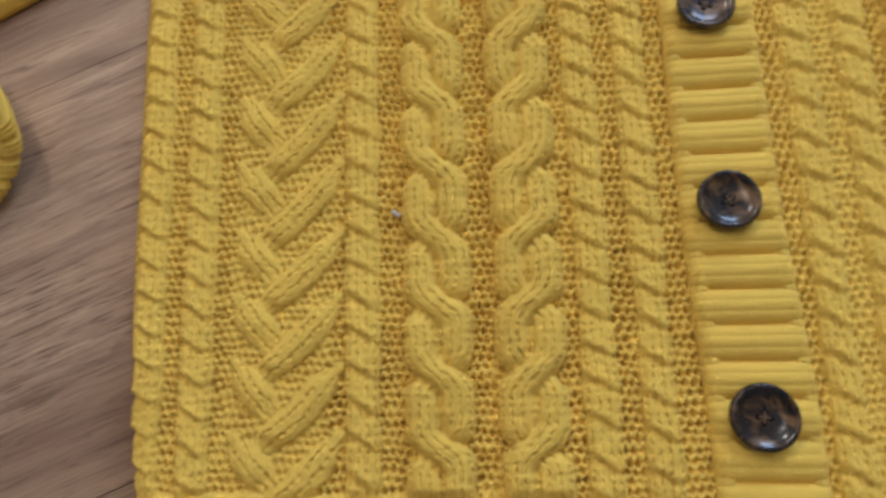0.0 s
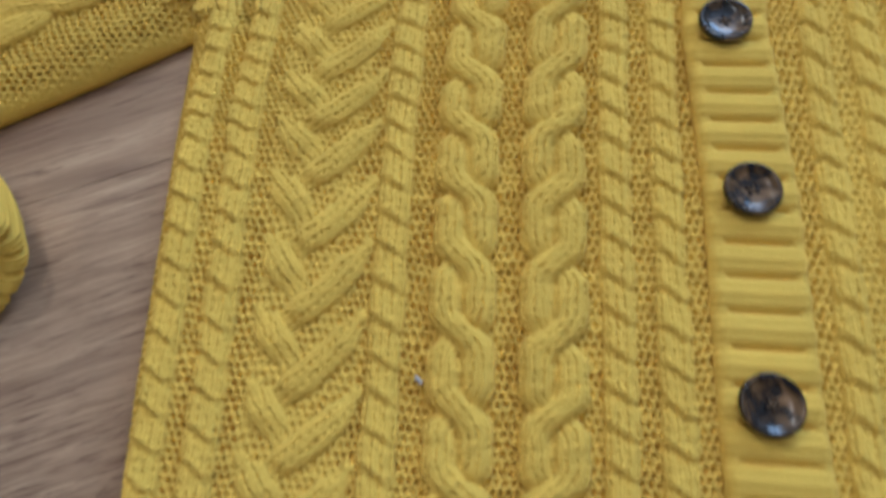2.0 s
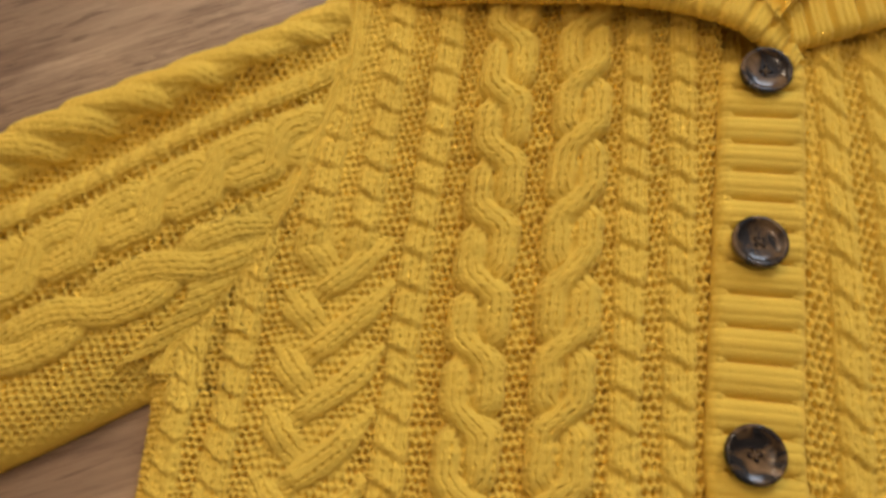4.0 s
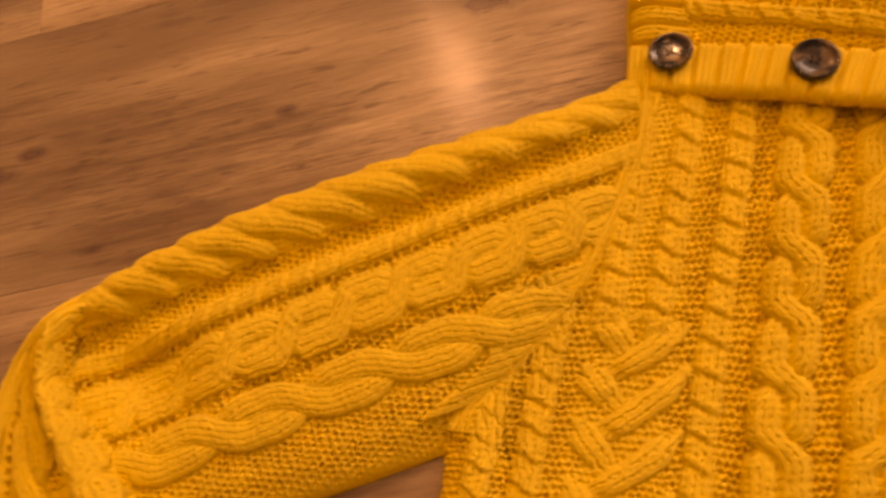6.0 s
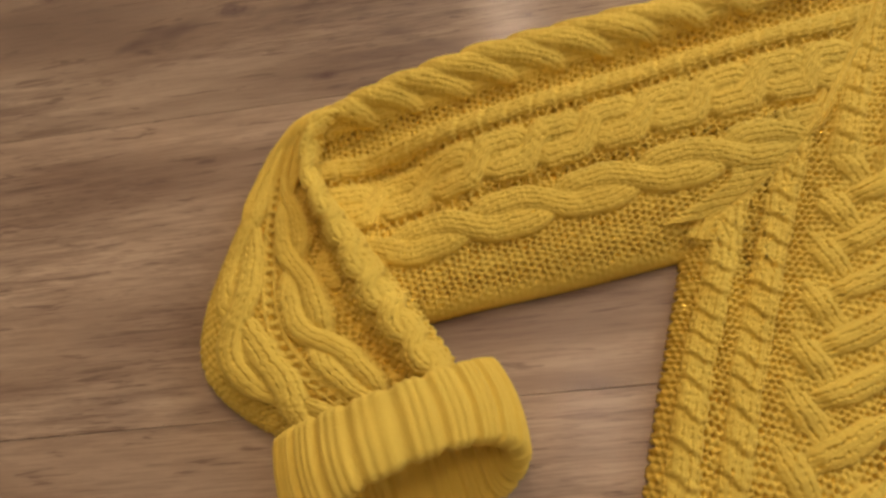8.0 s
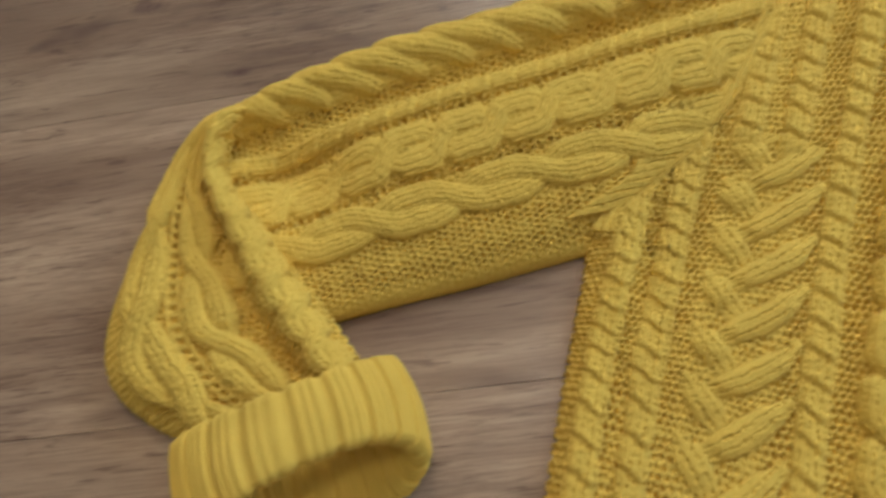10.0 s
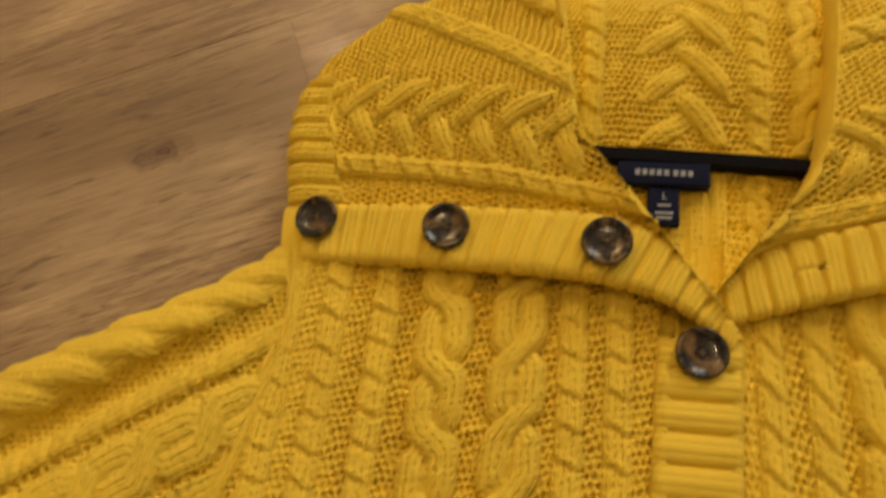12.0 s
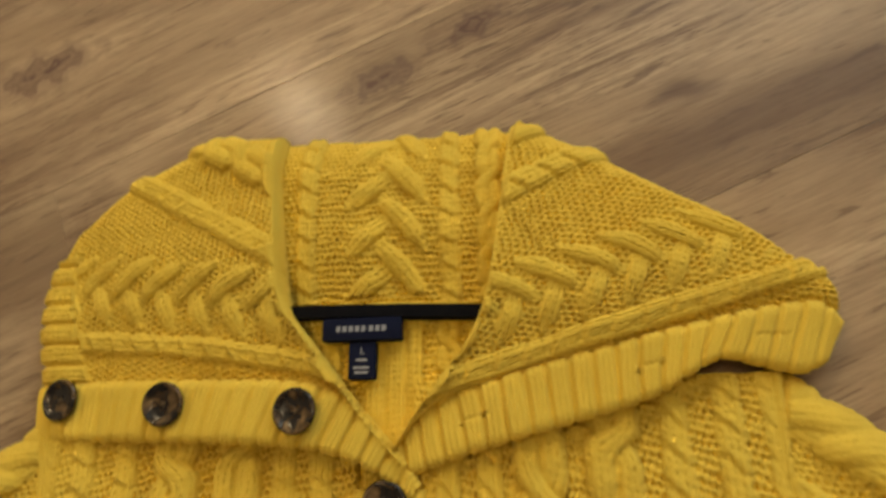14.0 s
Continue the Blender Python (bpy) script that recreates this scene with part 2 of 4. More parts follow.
def coons(bottom, top, left, right, nu, nv):
    """A patch between four lines: bottom and top run along u, left and right along v. Arrays of nv rows by nu."""
    u, v = np.linspace(0, 1, nu), np.linspace(0, 1, nv)
    b, t, l, r = line(bottom, u)[None], line(top, u)[None], line(left, v)[:, None], line(right, v)[:, None]
    uu, vv = u[None, :, None], v[:, None, None]
    corner = (1 - uu) * (1 - vv) * b[:, :1] + uu * (1 - vv) * b[:, -1:] + (1 - uu) * vv * t[:, :1] + uu * vv * t[:, -1:]
    return (1 - vv) * b + vv * t + (1 - uu) * l + uu * r - corner, np.broadcast_to(uu[..., 0], (nv, nu)), np.broadcast_to(vv[..., 0], (nv, nu))


def smooth_noise(x, y, size, seed):
    """Soft bumps between -1 and 1."""
    rng = np.random.default_rng(seed)
    out = np.zeros_like(x)
    for k in range(7):
        ang, ph = rng.uniform(0, math.tau), rng.uniform(0, math.tau)
        f = rng.uniform(0.6, 1.5) / size * math.tau
        out += np.sin((x * math.cos(ang) + y * math.sin(ang)) * f + ph)
    return out / 4


def soft_step(x):
    x = np.clip(x, 0, 1)
    return x * x * (3 - 2 * x)


# ---- knitting: heights and the stitch map over a flat pair of coordinates ----
WALE, ROW = 0.0031, 0.0035


class Knit:
    """A purl ground on which strands are laid; the higher one shows. y runs along the columns, upwards."""

    def __init__(self, x, y):
        # hand-made unevenness
        x, y = x + 0.0006 * smooth_noise(x, y, 0.028, 81), y + 0.0010 * smooth_noise(x, y, 0.034, 82)
        self.x, self.y = x, y
        self.h = np.zeros_like(x)
        self.a, self.b, self.purl = x / WALE, y / ROW, np.ones_like(x)
        self.even, self.deep, self.fine = False, 0.0026, 0.0013

    def lay(self, h, a, b, where=None):
        m = h > self.h
        if where is not None:
            m &= where
        self.h, self.a, self.b, self.purl = np.where(m, h, self.h), np.where(m, a, self.a), np.where(m, b, self.b), np.where(m, 0.0, self.purl)

    def flat(self, where, h=0.0015):
        """Plain knit stitches."""
        self.lay(np.where(where, h, 0.0), self.x / WALE, self.y / ROW)

    def rope(self, xc, w, period, hand=1, phase=0.0, tall=0.0035, where=None, cross=0.34, y0=0.0, wales=4, fat=1.0):
        """A two-strand cable along y, xc its middle, w its width. hand 1: the upper strand runs down to larger x.
        Each crossing is short and steep; between crossings the strands lie side by side."""
        p = (self.y - y0) / period + phase
        k = np.floor(p + 0.5)
        f = p - k
        g = np.clip(f / cross, -1, 1)
        s = np.sin(g * math.pi / 2) * (0.95 + 0.05 * np.cos((np.abs(f) - cross).clip(0, 1) / (0.5 - cross) * math.pi / 2))
        slope = np.where(np.abs(f) < cross, np.cos(g * math.pi / 2) * math.pi / 2 / cross, 0.0) * (w / 4) / period
        lean = 1 / np.sqrt(1 + 0.75 * slope**2)
        r = w * 0.268 * fat
        over = 1.0 + 0.10 * np.exp(-(((f + 0.04) / 0.22) ** 2))
        across = (self.x - xc + hand * s * w * 0.245) * lean
        # the other strand goes under it: it sinks slowly from above and comes up again as a rounded head below
        under = 1.0 - 0.75 * np.exp(-((across / (np.where(f > 0, 0.88, 1.05) * r)) ** 2)) * (1 - soft_step((np.abs(f) - 0.24) / 0.22)) - 0.06 * np.exp(-(((f - 0.14) / 0.17) ** 2))
        head = 1 - 0.22 * np.exp(-(((f + 0.10) / 0.10) ** 2))
        for sign, lift, wide in ((1, over, r), (-1, under, r * head)):
            d = (self.x - xc + sign * hand * s * w * 0.245) * lean
            prof = np.clip(1 - (np.abs(d) / wide) ** 2.4, 0, 1) ** 0.5
            self.lay(tall * lift * prof, d / r * wales / 2, (self.y + 0.35 * d * sign * hand * slope) / ROW, where)

    def twist(self, xc, w, period, phase=0.0, tall=0.0036, where=None, hand=1):
        """A narrow four-stitch cable that crosses every fourth row: plump cells, a slanting strand over each crease."""
        d = (self.x - xc) * hand
        e = 2 * d / w
        f = np.mod((self.y + 0.46 * d + 0.0005 * np.sin(math.pi * e)) / period + phase, 1.0)
        side = np.clip(1 - (np.abs(e) / (0.90 + 0.12 * np.sin(math.pi * f))) ** 3.0, 0, 1) ** 0.55
        crease = np.exp(-((np.minimum(f, 1 - f) / np.where(f < 0.5, 0.07, 0.16)) ** 2)) * (1 - 0.75 * soft_step((e - 0.15) / 0.6))
        strand = np.exp(-(((f - 0.20) / 0.12) ** 2))
        middle = 0.22 * np.exp(-((e / 0.22) ** 2)) * np.exp(-(((f - 0.68) / 0.18) ** 2))
        self.lay(tall * side * (0.92 - 0.44 * crease + 0.20 * strand - middle), e * 2, self.y / ROW, where)

    def leaves(self, xc, w, period, tilt=1.2, phase=0.0, tall=0.003, where=None, hand=1):
        """A cable along y of long slanting leaf-shaped strands that press on one another."""
        d = (self.x - xc) * hand
        n = math.sqrt(1 + tilt * tilt)
        r = period / (2 * n) * 1.22
        long = math.sqrt(max((w * n / 2) ** 2 - (r * tilt) ** 2, (0.35 * w * n) ** 2))
        self.lay(tall * 0.40 * np.clip(1 - (np.abs(d) / (0.46 * w)) ** 3, 0, 1), d / WALE + 0.5, self.y / ROW, where)
        c = np.mod(self.y / period + phase, 1.0) - 0.5
        for j in (-1, 0, 1):
            v = (c + j) * period
            u = (d - tilt * v) / n
            t = (v + tilt * d) / n + 0.22 * r * np.sin(np.clip(u / long, -1, 1) * math.pi)
            prof = np.clip(1 - (np.abs(u) / long) ** 2.4 - (np.abs(t) / r) ** 2.2, 0, 1) ** 0.55
            self.lay(tall * prof * (1 + 0.16 * np.clip(t / r, -1, 1)), t / WALE + 0.5, u / ROW, where)

    def arm(self, x0, y0, x1, y1, r, tall, period, where=None, bow=0.0, fade=0.75, tip=0.25, low=0.45):
        """A leaf-shaped strand from a pointed tip to its sunken foot, again and again every period along y."""
        long = math.hypot(x1 - x0, y1 - y0)
        ux, uy = (x1 - x0) / long, (y1 - y0) / long
        base = np.mod(self.y - y0, period) + y0
        for k in (-2, -1, 0, 1):
            dx, dy = self.x - x0, base + k * period - y0
            t = (dx * ux + dy * uy) / long
            tc = np.clip(t, 0, 1)
            d = dx * uy - dy * ux + bow * np.sin(tc * math.pi)
            wide = r * (0.50 + 0.50 * soft_step(tc / 0.30)) * (1 - 0.25 * soft_step((tc - 0.7) / 0.3))
            end = np.maximum(-t, t - 1).clip(0) * long
            prof = np.clip(1 - (np.abs(d) / wide) ** 2.0 - (end / (0.6 * r)) ** 2, 0, 1) ** 0.6
            rise = (low + (1 - low) * soft_step(tc / tip)) * (1 - 0.85 * soft_step((tc - fade) / (1.02 - fade)))
            self.lay(tall * rise * prof, d / r * 1.5, t * long / ROW, where)

    def braid(self, xl, xm, xr, period, where=None, tall=0.0042, phase=0.0, down=-1, r=0.0043):
        """Stacked V shapes: long arms come in from the right, short ones from the left end against them."""
        self.arm(xr, phase, xm - 0.0025, phase + down * period * 1.05, r, tall, period, where, -0.0016 * down, 0.86)
        self.arm(xl + 0.001, phase - 0.02 * period * down, xm - 0.0005, phase + down * period * 0.58, r * 1.05, tall * 0.92, period, where, 0.0006 * down, 0.6, 0.5, 0.35)

    def ribs(self, along, period, where, tall=0.0030, groove=0.30, offset=0.0):
        """Broad ribs with narrow grooves; along is the coordinate across them."""
        f = np.mod((along - offset) / period, 1.0)
        g = np.abs(f - 0.5) * 2
        prof = 1 - np.clip((g - (1 - groove)) / groove, 0, 1) ** 1.5
        prof = prof * (0.85 + 0.15 * np.sqrt(np.clip(1 - g**2, 0, 1)))
        other = self.x if along is self.y else self.y
        self.lay(np.where(where, 0.0004 + tall * prof, 0.0), along / WALE, other / ROW)

    def relief(self):
        """The whole height, with the single stitches on it."""
        if self.even:
            return self.h
        self.a, self.b = self.a + 0.13 * smooth_noise(self.x, self.y, 0.007, 71), self.b + 0.16 * smooth_noise(self.x, self.y, 0.008, 72)
        # knit stitches: two leaning legs, with a dark eye between them
        u = np.abs(np.mod(self.a, 1) - 0.5)
        c = (u - 0.25) / 0.25
        c = np.where(c > 0, c * 0.75, c)
        legs = np.sqrt(np.clip(1 - c**2, 0, 1)) + 0.05 * np.cos((self.b + 0.9 * u) * math.tau)
        eye = np.clip(1.25 - 7.0 * u, 0, 1) * (0.22 + 0.78 * np.clip(0.2 - np.cos((self.b + 0.25) * math.tau), 0, 1.1))
        knit = 0.45 * (legs - 1) - 0.80 * eye
        # purl stitches: wavy ridges that meet and part from row to row
        n0 = np.floor(self.b)
        ridge = np.zeros_like(self.h)
        wave = 0.21 * np.cos(self.a * math.tau)
        for j in (-1, 0, 1, 2):
            n = n0 + j
            d = self.b - n - wave * (1 - 2 * np.mod(n, 2))
            ridge = np.maximum(ridge, np.sqrt(np.clip(1 - (d / 0.46) ** 2, 0, 1)))
        uneven = np.clip(0.95 + 0.55 * smooth_noise(self.x, self.y, 0.011, 73), 0.3, 1.6)
        return self.h * (1 + 0.045 * smooth_noise(self.x, self.y, 0.0075, 76)) + 0.0001 * smooth_noise(self.x, self.y, 0.0045, 77) + np.where(self.purl > 0.5, self.deep * uneven * (ridge - 1), self.fine * uneven * knit)


def knit_sheet(name, pos, knit, parent, label="", skirt=0.004, drop=False):
    """A sheet of knitting: pos is the bare cloth (rows, columns, 3), raised by the knit's relief along its normals; the rim turns in by skirt, or straight down."""
    du, dv = np.gradient(pos, axis=1), np.gradient(pos, axis=0)
    nrm = np.cross(du, dv)
    nrm /= np.linalg.norm(nrm, axis=2, keepdims=True) + 1e-12
    top = pos + nrm * knit.relief()[..., None]
    a, b, p = knit.a, knit.b, knit.purl
    if skirt:
        inner = pos - (np.array((0, 0, skirt)) if drop else nrm * skirt)
        big = np.pad(top, ((1, 1), (1, 1), (0, 0)), mode="edge")
        low = np.pad(inner, ((1, 1), (1, 1), (0, 0)), mode="edge")
        edge = np.zeros(big.shape[:2], bool)
        edge[0], edge[-1], edge[:, 0], edge[:, -1] = True, True, True, True
        big[edge] = low[edge]
        big[..., 2] = np.maximum(big[..., 2], 0.0006)
        top, a, b, p = big, np.pad(a, 1, mode="edge"), np.pad(b, 1, mode="edge"), np.pad(p, 1, mode="edge")
    nv, nu = top.shape[:2]
    idx = np.arange(nu * nv).reshape(nv, nu)
    quads = np.stack([idx[:-1, :-1], idx[:-1, 1:], idx[1:, 1:], idx[1:, :-1]], -1).reshape(-1, 4)
    me = bpy.data.meshes.new(name)
    me.vertices.add(nu * nv)
    me.vertices.foreach_set("co", top.reshape(-1).astype(np.float32))
    me.loops.add(quads.size)
    me.loops.foreach_set("vertex_index", quads.reshape(-1).astype(np.int32))
    me.polygons.add(len(quads))
    me.polygons.foreach_set("loop_start", np.arange(0, quads.size, 4, dtype=np.int32))
    me.update(calc_edges=True)
    uv = me.uv_layers.new(name="stitch")
    uv.data.foreach_set("uv", np.stack([a.reshape(-1)[quads.reshape(-1)], b.reshape(-1)[quads.reshape(-1)]], -1).reshape(-1).astype(np.float32))
    at = me.attributes.new("purl", "FLOAT", "POINT")
    at.data.foreach_set("value", p.reshape(-1).astype(np.float32))
    me.materials.append(YELLOW)
    me.shade_smooth()
    ob = new(name, me)
    ob.parent = parent
    return tagged(ob, label)


# ---- the room ----
ROOM = (-2.1, -2.2, 2.3, 2.9, 2.4)
X0, Y0, X1, Y1, TOP = ROOM
floor = tagged(part("floor", box_bm(X0, Y0, -0.05, X1, Y1, -0.0085), JOINT), "oak laminate floor of long boards", "floor", kind="structure")


def wall(name, x0, y0, x1, y1, z0=-0.05, z1=TOP):
    return tagged(part(name, box_bm(x0, y0, z0, x1, y1, z1), PAINT, None, smooth=False), "plain off-white painted wall", "wall", kind="structure")


wall("wall_south", X0 - 0.12, Y0 - 0.12, X1 + 0.12, Y0)
wall("wall_east", X1, Y0, X1 + 0.12, Y1)
tagged(part("ceiling", box_bm(X0, Y0, TOP, X1, Y1, TOP + 0.1), CEILING, None, smooth=False), "plain white ceiling", "ceiling", kind="structure")
wall("wall_west", X0 - 0.12, Y0, X0, Y1)
# the north wall holds the window
WX0, WX1, WZ0, WZ1 = 0.5, 1.9, 0.8, 2.25
north = bmesh.new()
for x0, x1, z0, z1 in ((X0 - 0.12, WX0, -0.05, TOP), (WX1, X1 + 0.12, -0.05, TOP), (WX0, WX1, -0.05, WZ0), (WX0, WX1, WZ1, TOP)):
    piece = box_bm(x0, Y1, z0, x1, Y1 + 0.12, z1)
    me = bpy.data.meshes.new("wall_north")
    piece.to_mesh(me)
    piece.free()
    north.from_mesh(me)
tagged(part("wall_north", north, PAINT, None, smooth=False), "off-white painted wall with a window", "wall", kind="structure")
window = tagged(new("window_1"), "white framed window that lets in daylight", "window", kind="structure")
for x0, x1, z0, z1 in ((WX0, WX1, WZ0, WZ0 + 0.06), (WX0, WX1, WZ1 - 0.06, WZ1), (WX0, WX0 + 0.06, WZ0 + 0.06, WZ1 - 0.06), (WX1 - 0.06, WX1, WZ0 + 0.06, WZ1 - 0.06), (1.17, 1.23, WZ0 + 0.06, WZ1 - 0.06)):
    part("window_frame", box_bm(x0, Y1 + 0.04, z0, x1, Y1 + 0.10, z1, 0.004), TRIM, window, smooth=False)
for y0, y1, x0, x1 in ((Y1 - 0.015, Y1, X0 + 0.015, X1 - 0.015), (Y0, Y0 + 0.015, X0 + 0.015, X1 - 0.015)):
    tagged(part("baseboard", box_bm(x0, y0, 0.0, x1, y1, 0.08, 0.003), TRIM, None, smooth=False), "white painted baseboard", "baseboard", kind="structure")
for x0, x1 in ((X0, X0 + 0.015), (X1 - 0.015, X1)):
    tagged(part("baseboard", box_bm(x0, Y0, 0.0, x1, Y1, 0.08, 0.003), TRIM, None, smooth=False), "white painted baseboard", "baseboard", kind="structure")

glow, glow_tree, glow_bsdf = material("lit_glass")
glow_bsdf.inputs["Emission Color"].default_value, glow_bsdf.inputs["Emission Strength"].default_value = (1.0, 0.82, 0.6, 1), 6.0
for spot, watts in LAMPS:
    lamp = tagged(new("ceiling_lamp"), "small round ceiling lamp, lit, with white rim", "lamp", group="ceiling lamps")
    lamp.matrix_world = Matrix.Translation((spot[0], spot[1], TOP))
    part("rim", lathe_bm([(0.11, 0.0), (0.11, -0.03), (0.085, -0.034)], 32), TRIM, lamp)
    part("diffuser", lathe_bm([(0.084, -0.01), (0.084, -0.018), (0.05, -0.022)], 32), glow, lamp, "glowing frosted glass")

# ---- floor boards ----
BOARD_W, BOARD_L = 0.190, 1.26
SEAM = 0.3766
along, across = Vector((math.cos(GRAIN), math.sin(GRAIN), 0)), Vector((-math.sin(GRAIN), math.cos(GRAIN), 0))
JOINT_AT = -0.226 * along.x + 0.520 * along.y
board_mesh = None


def board_bm():
    return box_bm(-BOARD_L / 2 + 0.0001, -BOARD_W / 2 + 0.0001, -0.008, BOARD_L / 2 - 0.0001, BOARD_W / 2 - 0.0001, 0.0, 0.0003)


for row in range(-20, 20):
    base = JOINT_AT + {0: 0.0, -1: 0.635, -2: 0.5, 1: 0.865, 2: 0.3}.get(row, ((row * 0.437) % 1.0) * BOARD_L)
    for k in range(-4, 4):
        c = along * (base + (k + 0.5) * BOARD_L) + across * (SEAM + (row + 0.5) * BOARD_W)
        ends = [c + along * (a * BOARD_L / 2) + across * (b * BOARD_W / 2) for a in (-1, 1) for b in (-1, 1)]
        if not (min(e.x for e in ends) < X1 and max(e.x for e in ends) > X0 and min(e.y for e in ends) < Y1 and max(e.y for e in ends) > Y0):
            continue
        place = Matrix.Translation(c) @ Matrix.Rotation(GRAIN, 4, "Z")
        if all(X0 < e.x < X1 and Y0 < e.y < Y1 for e in ends):
            if board_mesh is None:
                board = part("board", board_bm(), WOOD, floor, smooth=False)
                board_mesh = board.data
            else:
                board = new("board", board_mesh)
                board.parent = floor
        else:
            # sawn off along the wall
            cut = board_bm()
            back = place.inverted()
            for spot, way in (((X0, 0, 0), (-1, 0, 0)), ((X1, 0, 0), (1, 0, 0)), ((0, Y0, 0), (0, -1, 0)), ((0, Y1, 0), (0, 1, 0))):
                bmesh.ops.bisect_plane(cut, geom=cut.verts[:] + cut.edges[:] + cut.faces[:], plane_co=back @ Vector(spot), plane_no=back.to_3x3() @ Vector(way), clear_outer=True)
            if not cut.faces:
                cut.free()
                continue
            board = part("board", cut, WOOD, floor, smooth=False)
        board.matrix_basis = place

# ---- the cardigan ----
cardigan = tagged(new("cardigan"), "mustard yellow cable-knit hooded cardigan laid flat on oak floor", "cardigan")
STEP = 0.00046
BUTTON_Y = (-0.160, -0.077, 0.0, 0.083, 0.164, 0.248, 0.329)
RIB = 0.0138


def spread(y):
    """How much the columns of the front widen with the height."""
    return 1 + np.interp(y, [-0.25, -0.1, 0.0, 0.11, 0.2, 0.3, 0.4], [-0.05, -0.03, 0.0, 0.035, 0.035, 0.012, 0.0])


CROSSINGS = [-0.0677, -0.0420, -0.0155, 0.0123, 0.0426, 0.0726, 0.1019, 0.1286, 0.1586, 0.1861, 0.2139, 0.2447, 0.2753, 0.3051, 0.3377]
PERIOD = 0.028


def rows_up(x, y):
    """The height counted in rows: the knitting is slacker in some places, and its rows climb towards the band higher up."""
    n = np.arange(len(CROSSINGS)) - 3.0
    turns = np.interp(y, CROSSINGS, n) + np.clip(y - CROSSINGS[-1], 0, 1) / 0.030 + np.clip(y - CROSSINGS[0], -1, 0) / 0.026
    return PERIOD * (turns - np.interp(y, [0.10, 0.165, 0.24, 0.29], [0.5, 5, 8, 9]) * (x + 0.109))


def front_pattern(x, y, turn=1):
    """The columns of a front, from its outer edge at -0.239 to the band; x counts from the middle of the band."""
    upper = soft_step((y - 0.226) / 0.014)
    k = Knit(x, rows_up(x, y))
    k.deep = 0.0034 - 0.0017 * soft_step((x + 0.195) / 0.006) * soft_step((-0.150 - x) / 0.006)
    half = PERIOD / 2
    k.twist(-0.2255, 0.0138, half, 0.1, 0.0031, None, turn)
    k.twist(-0.2050, 0.0138, half, 0.6, 0.0031, None, turn)
    k.braid(-0.1885, -0.1740, -0.1480, PERIOD, None, 0.0027 * (1 - upper), 0.36 * PERIOD, -1, 0.0064)
    k.twist(-0.1630, 0.0135, half, 0.3, 0.0031 * upper, None, turn)
    k.twist(-0.1845, 0.0135, half, 0.0, 0.0031 * upper, None, turn)
    k.twist(-0.1380, 0.0136, half, 0.46, 0.0031, None, turn)
    k.rope(-0.1089, 0.0256, PERIOD, 1, -0.25, 0.0060)
    k.rope(-0.0742, 0.0256, PERIOD, -1, -0.25, 0.0060)
    k.twist(-0.0500, 0.0128, half, 0.0, 0.0031, None, turn)
    k.twist(-0.0298, 0.0126, half, 0.3, 0.0031, None, turn)
    # the strands of the two ropes draw the purl between them into a bar at each crossing
    f = np.mod(k.y / PERIOD - 0.25 + 0.5, 1) - 0.5
    k.h = np.where(k.purl > 0.5, 0.0016 * np.exp(-((f + 0.02) / 0.11) ** 2 - ((k.x + 0.0915) / 0.006) ** 4), k.h)
    return k


def cloth_z(x, y, edge, thick=0.012, seed=1, roll=0.016):
    """The height of flat double cloth that rounds down over its edge; edge is the distance to it."""
    return 0.0012 + (thick + 0.0011 * smooth_noise(x, y, 0.11, seed)) * np.sqrt(np.clip(1 - (1 - np.clip(edge / roll, 0, 1)) ** 2, 0, 1))


LEFT_EDGE = ([-0.30, -0.2, -0.1, -0.046, 0.0, 0.045, 0.1, 0.15, 0.163, 0.183, 0.208, 0.222, 0.249, 0.274, 0.306, 0.331, 0.38],
             [-0.215, -0.216, -0.224, -0.2345, -0.239, -0.2425, -0.247, -0.250, -0.252, -0.246, -0.229, -0.2195, -0.2065, -0.2005, -0.193, -0.186, -0.188])


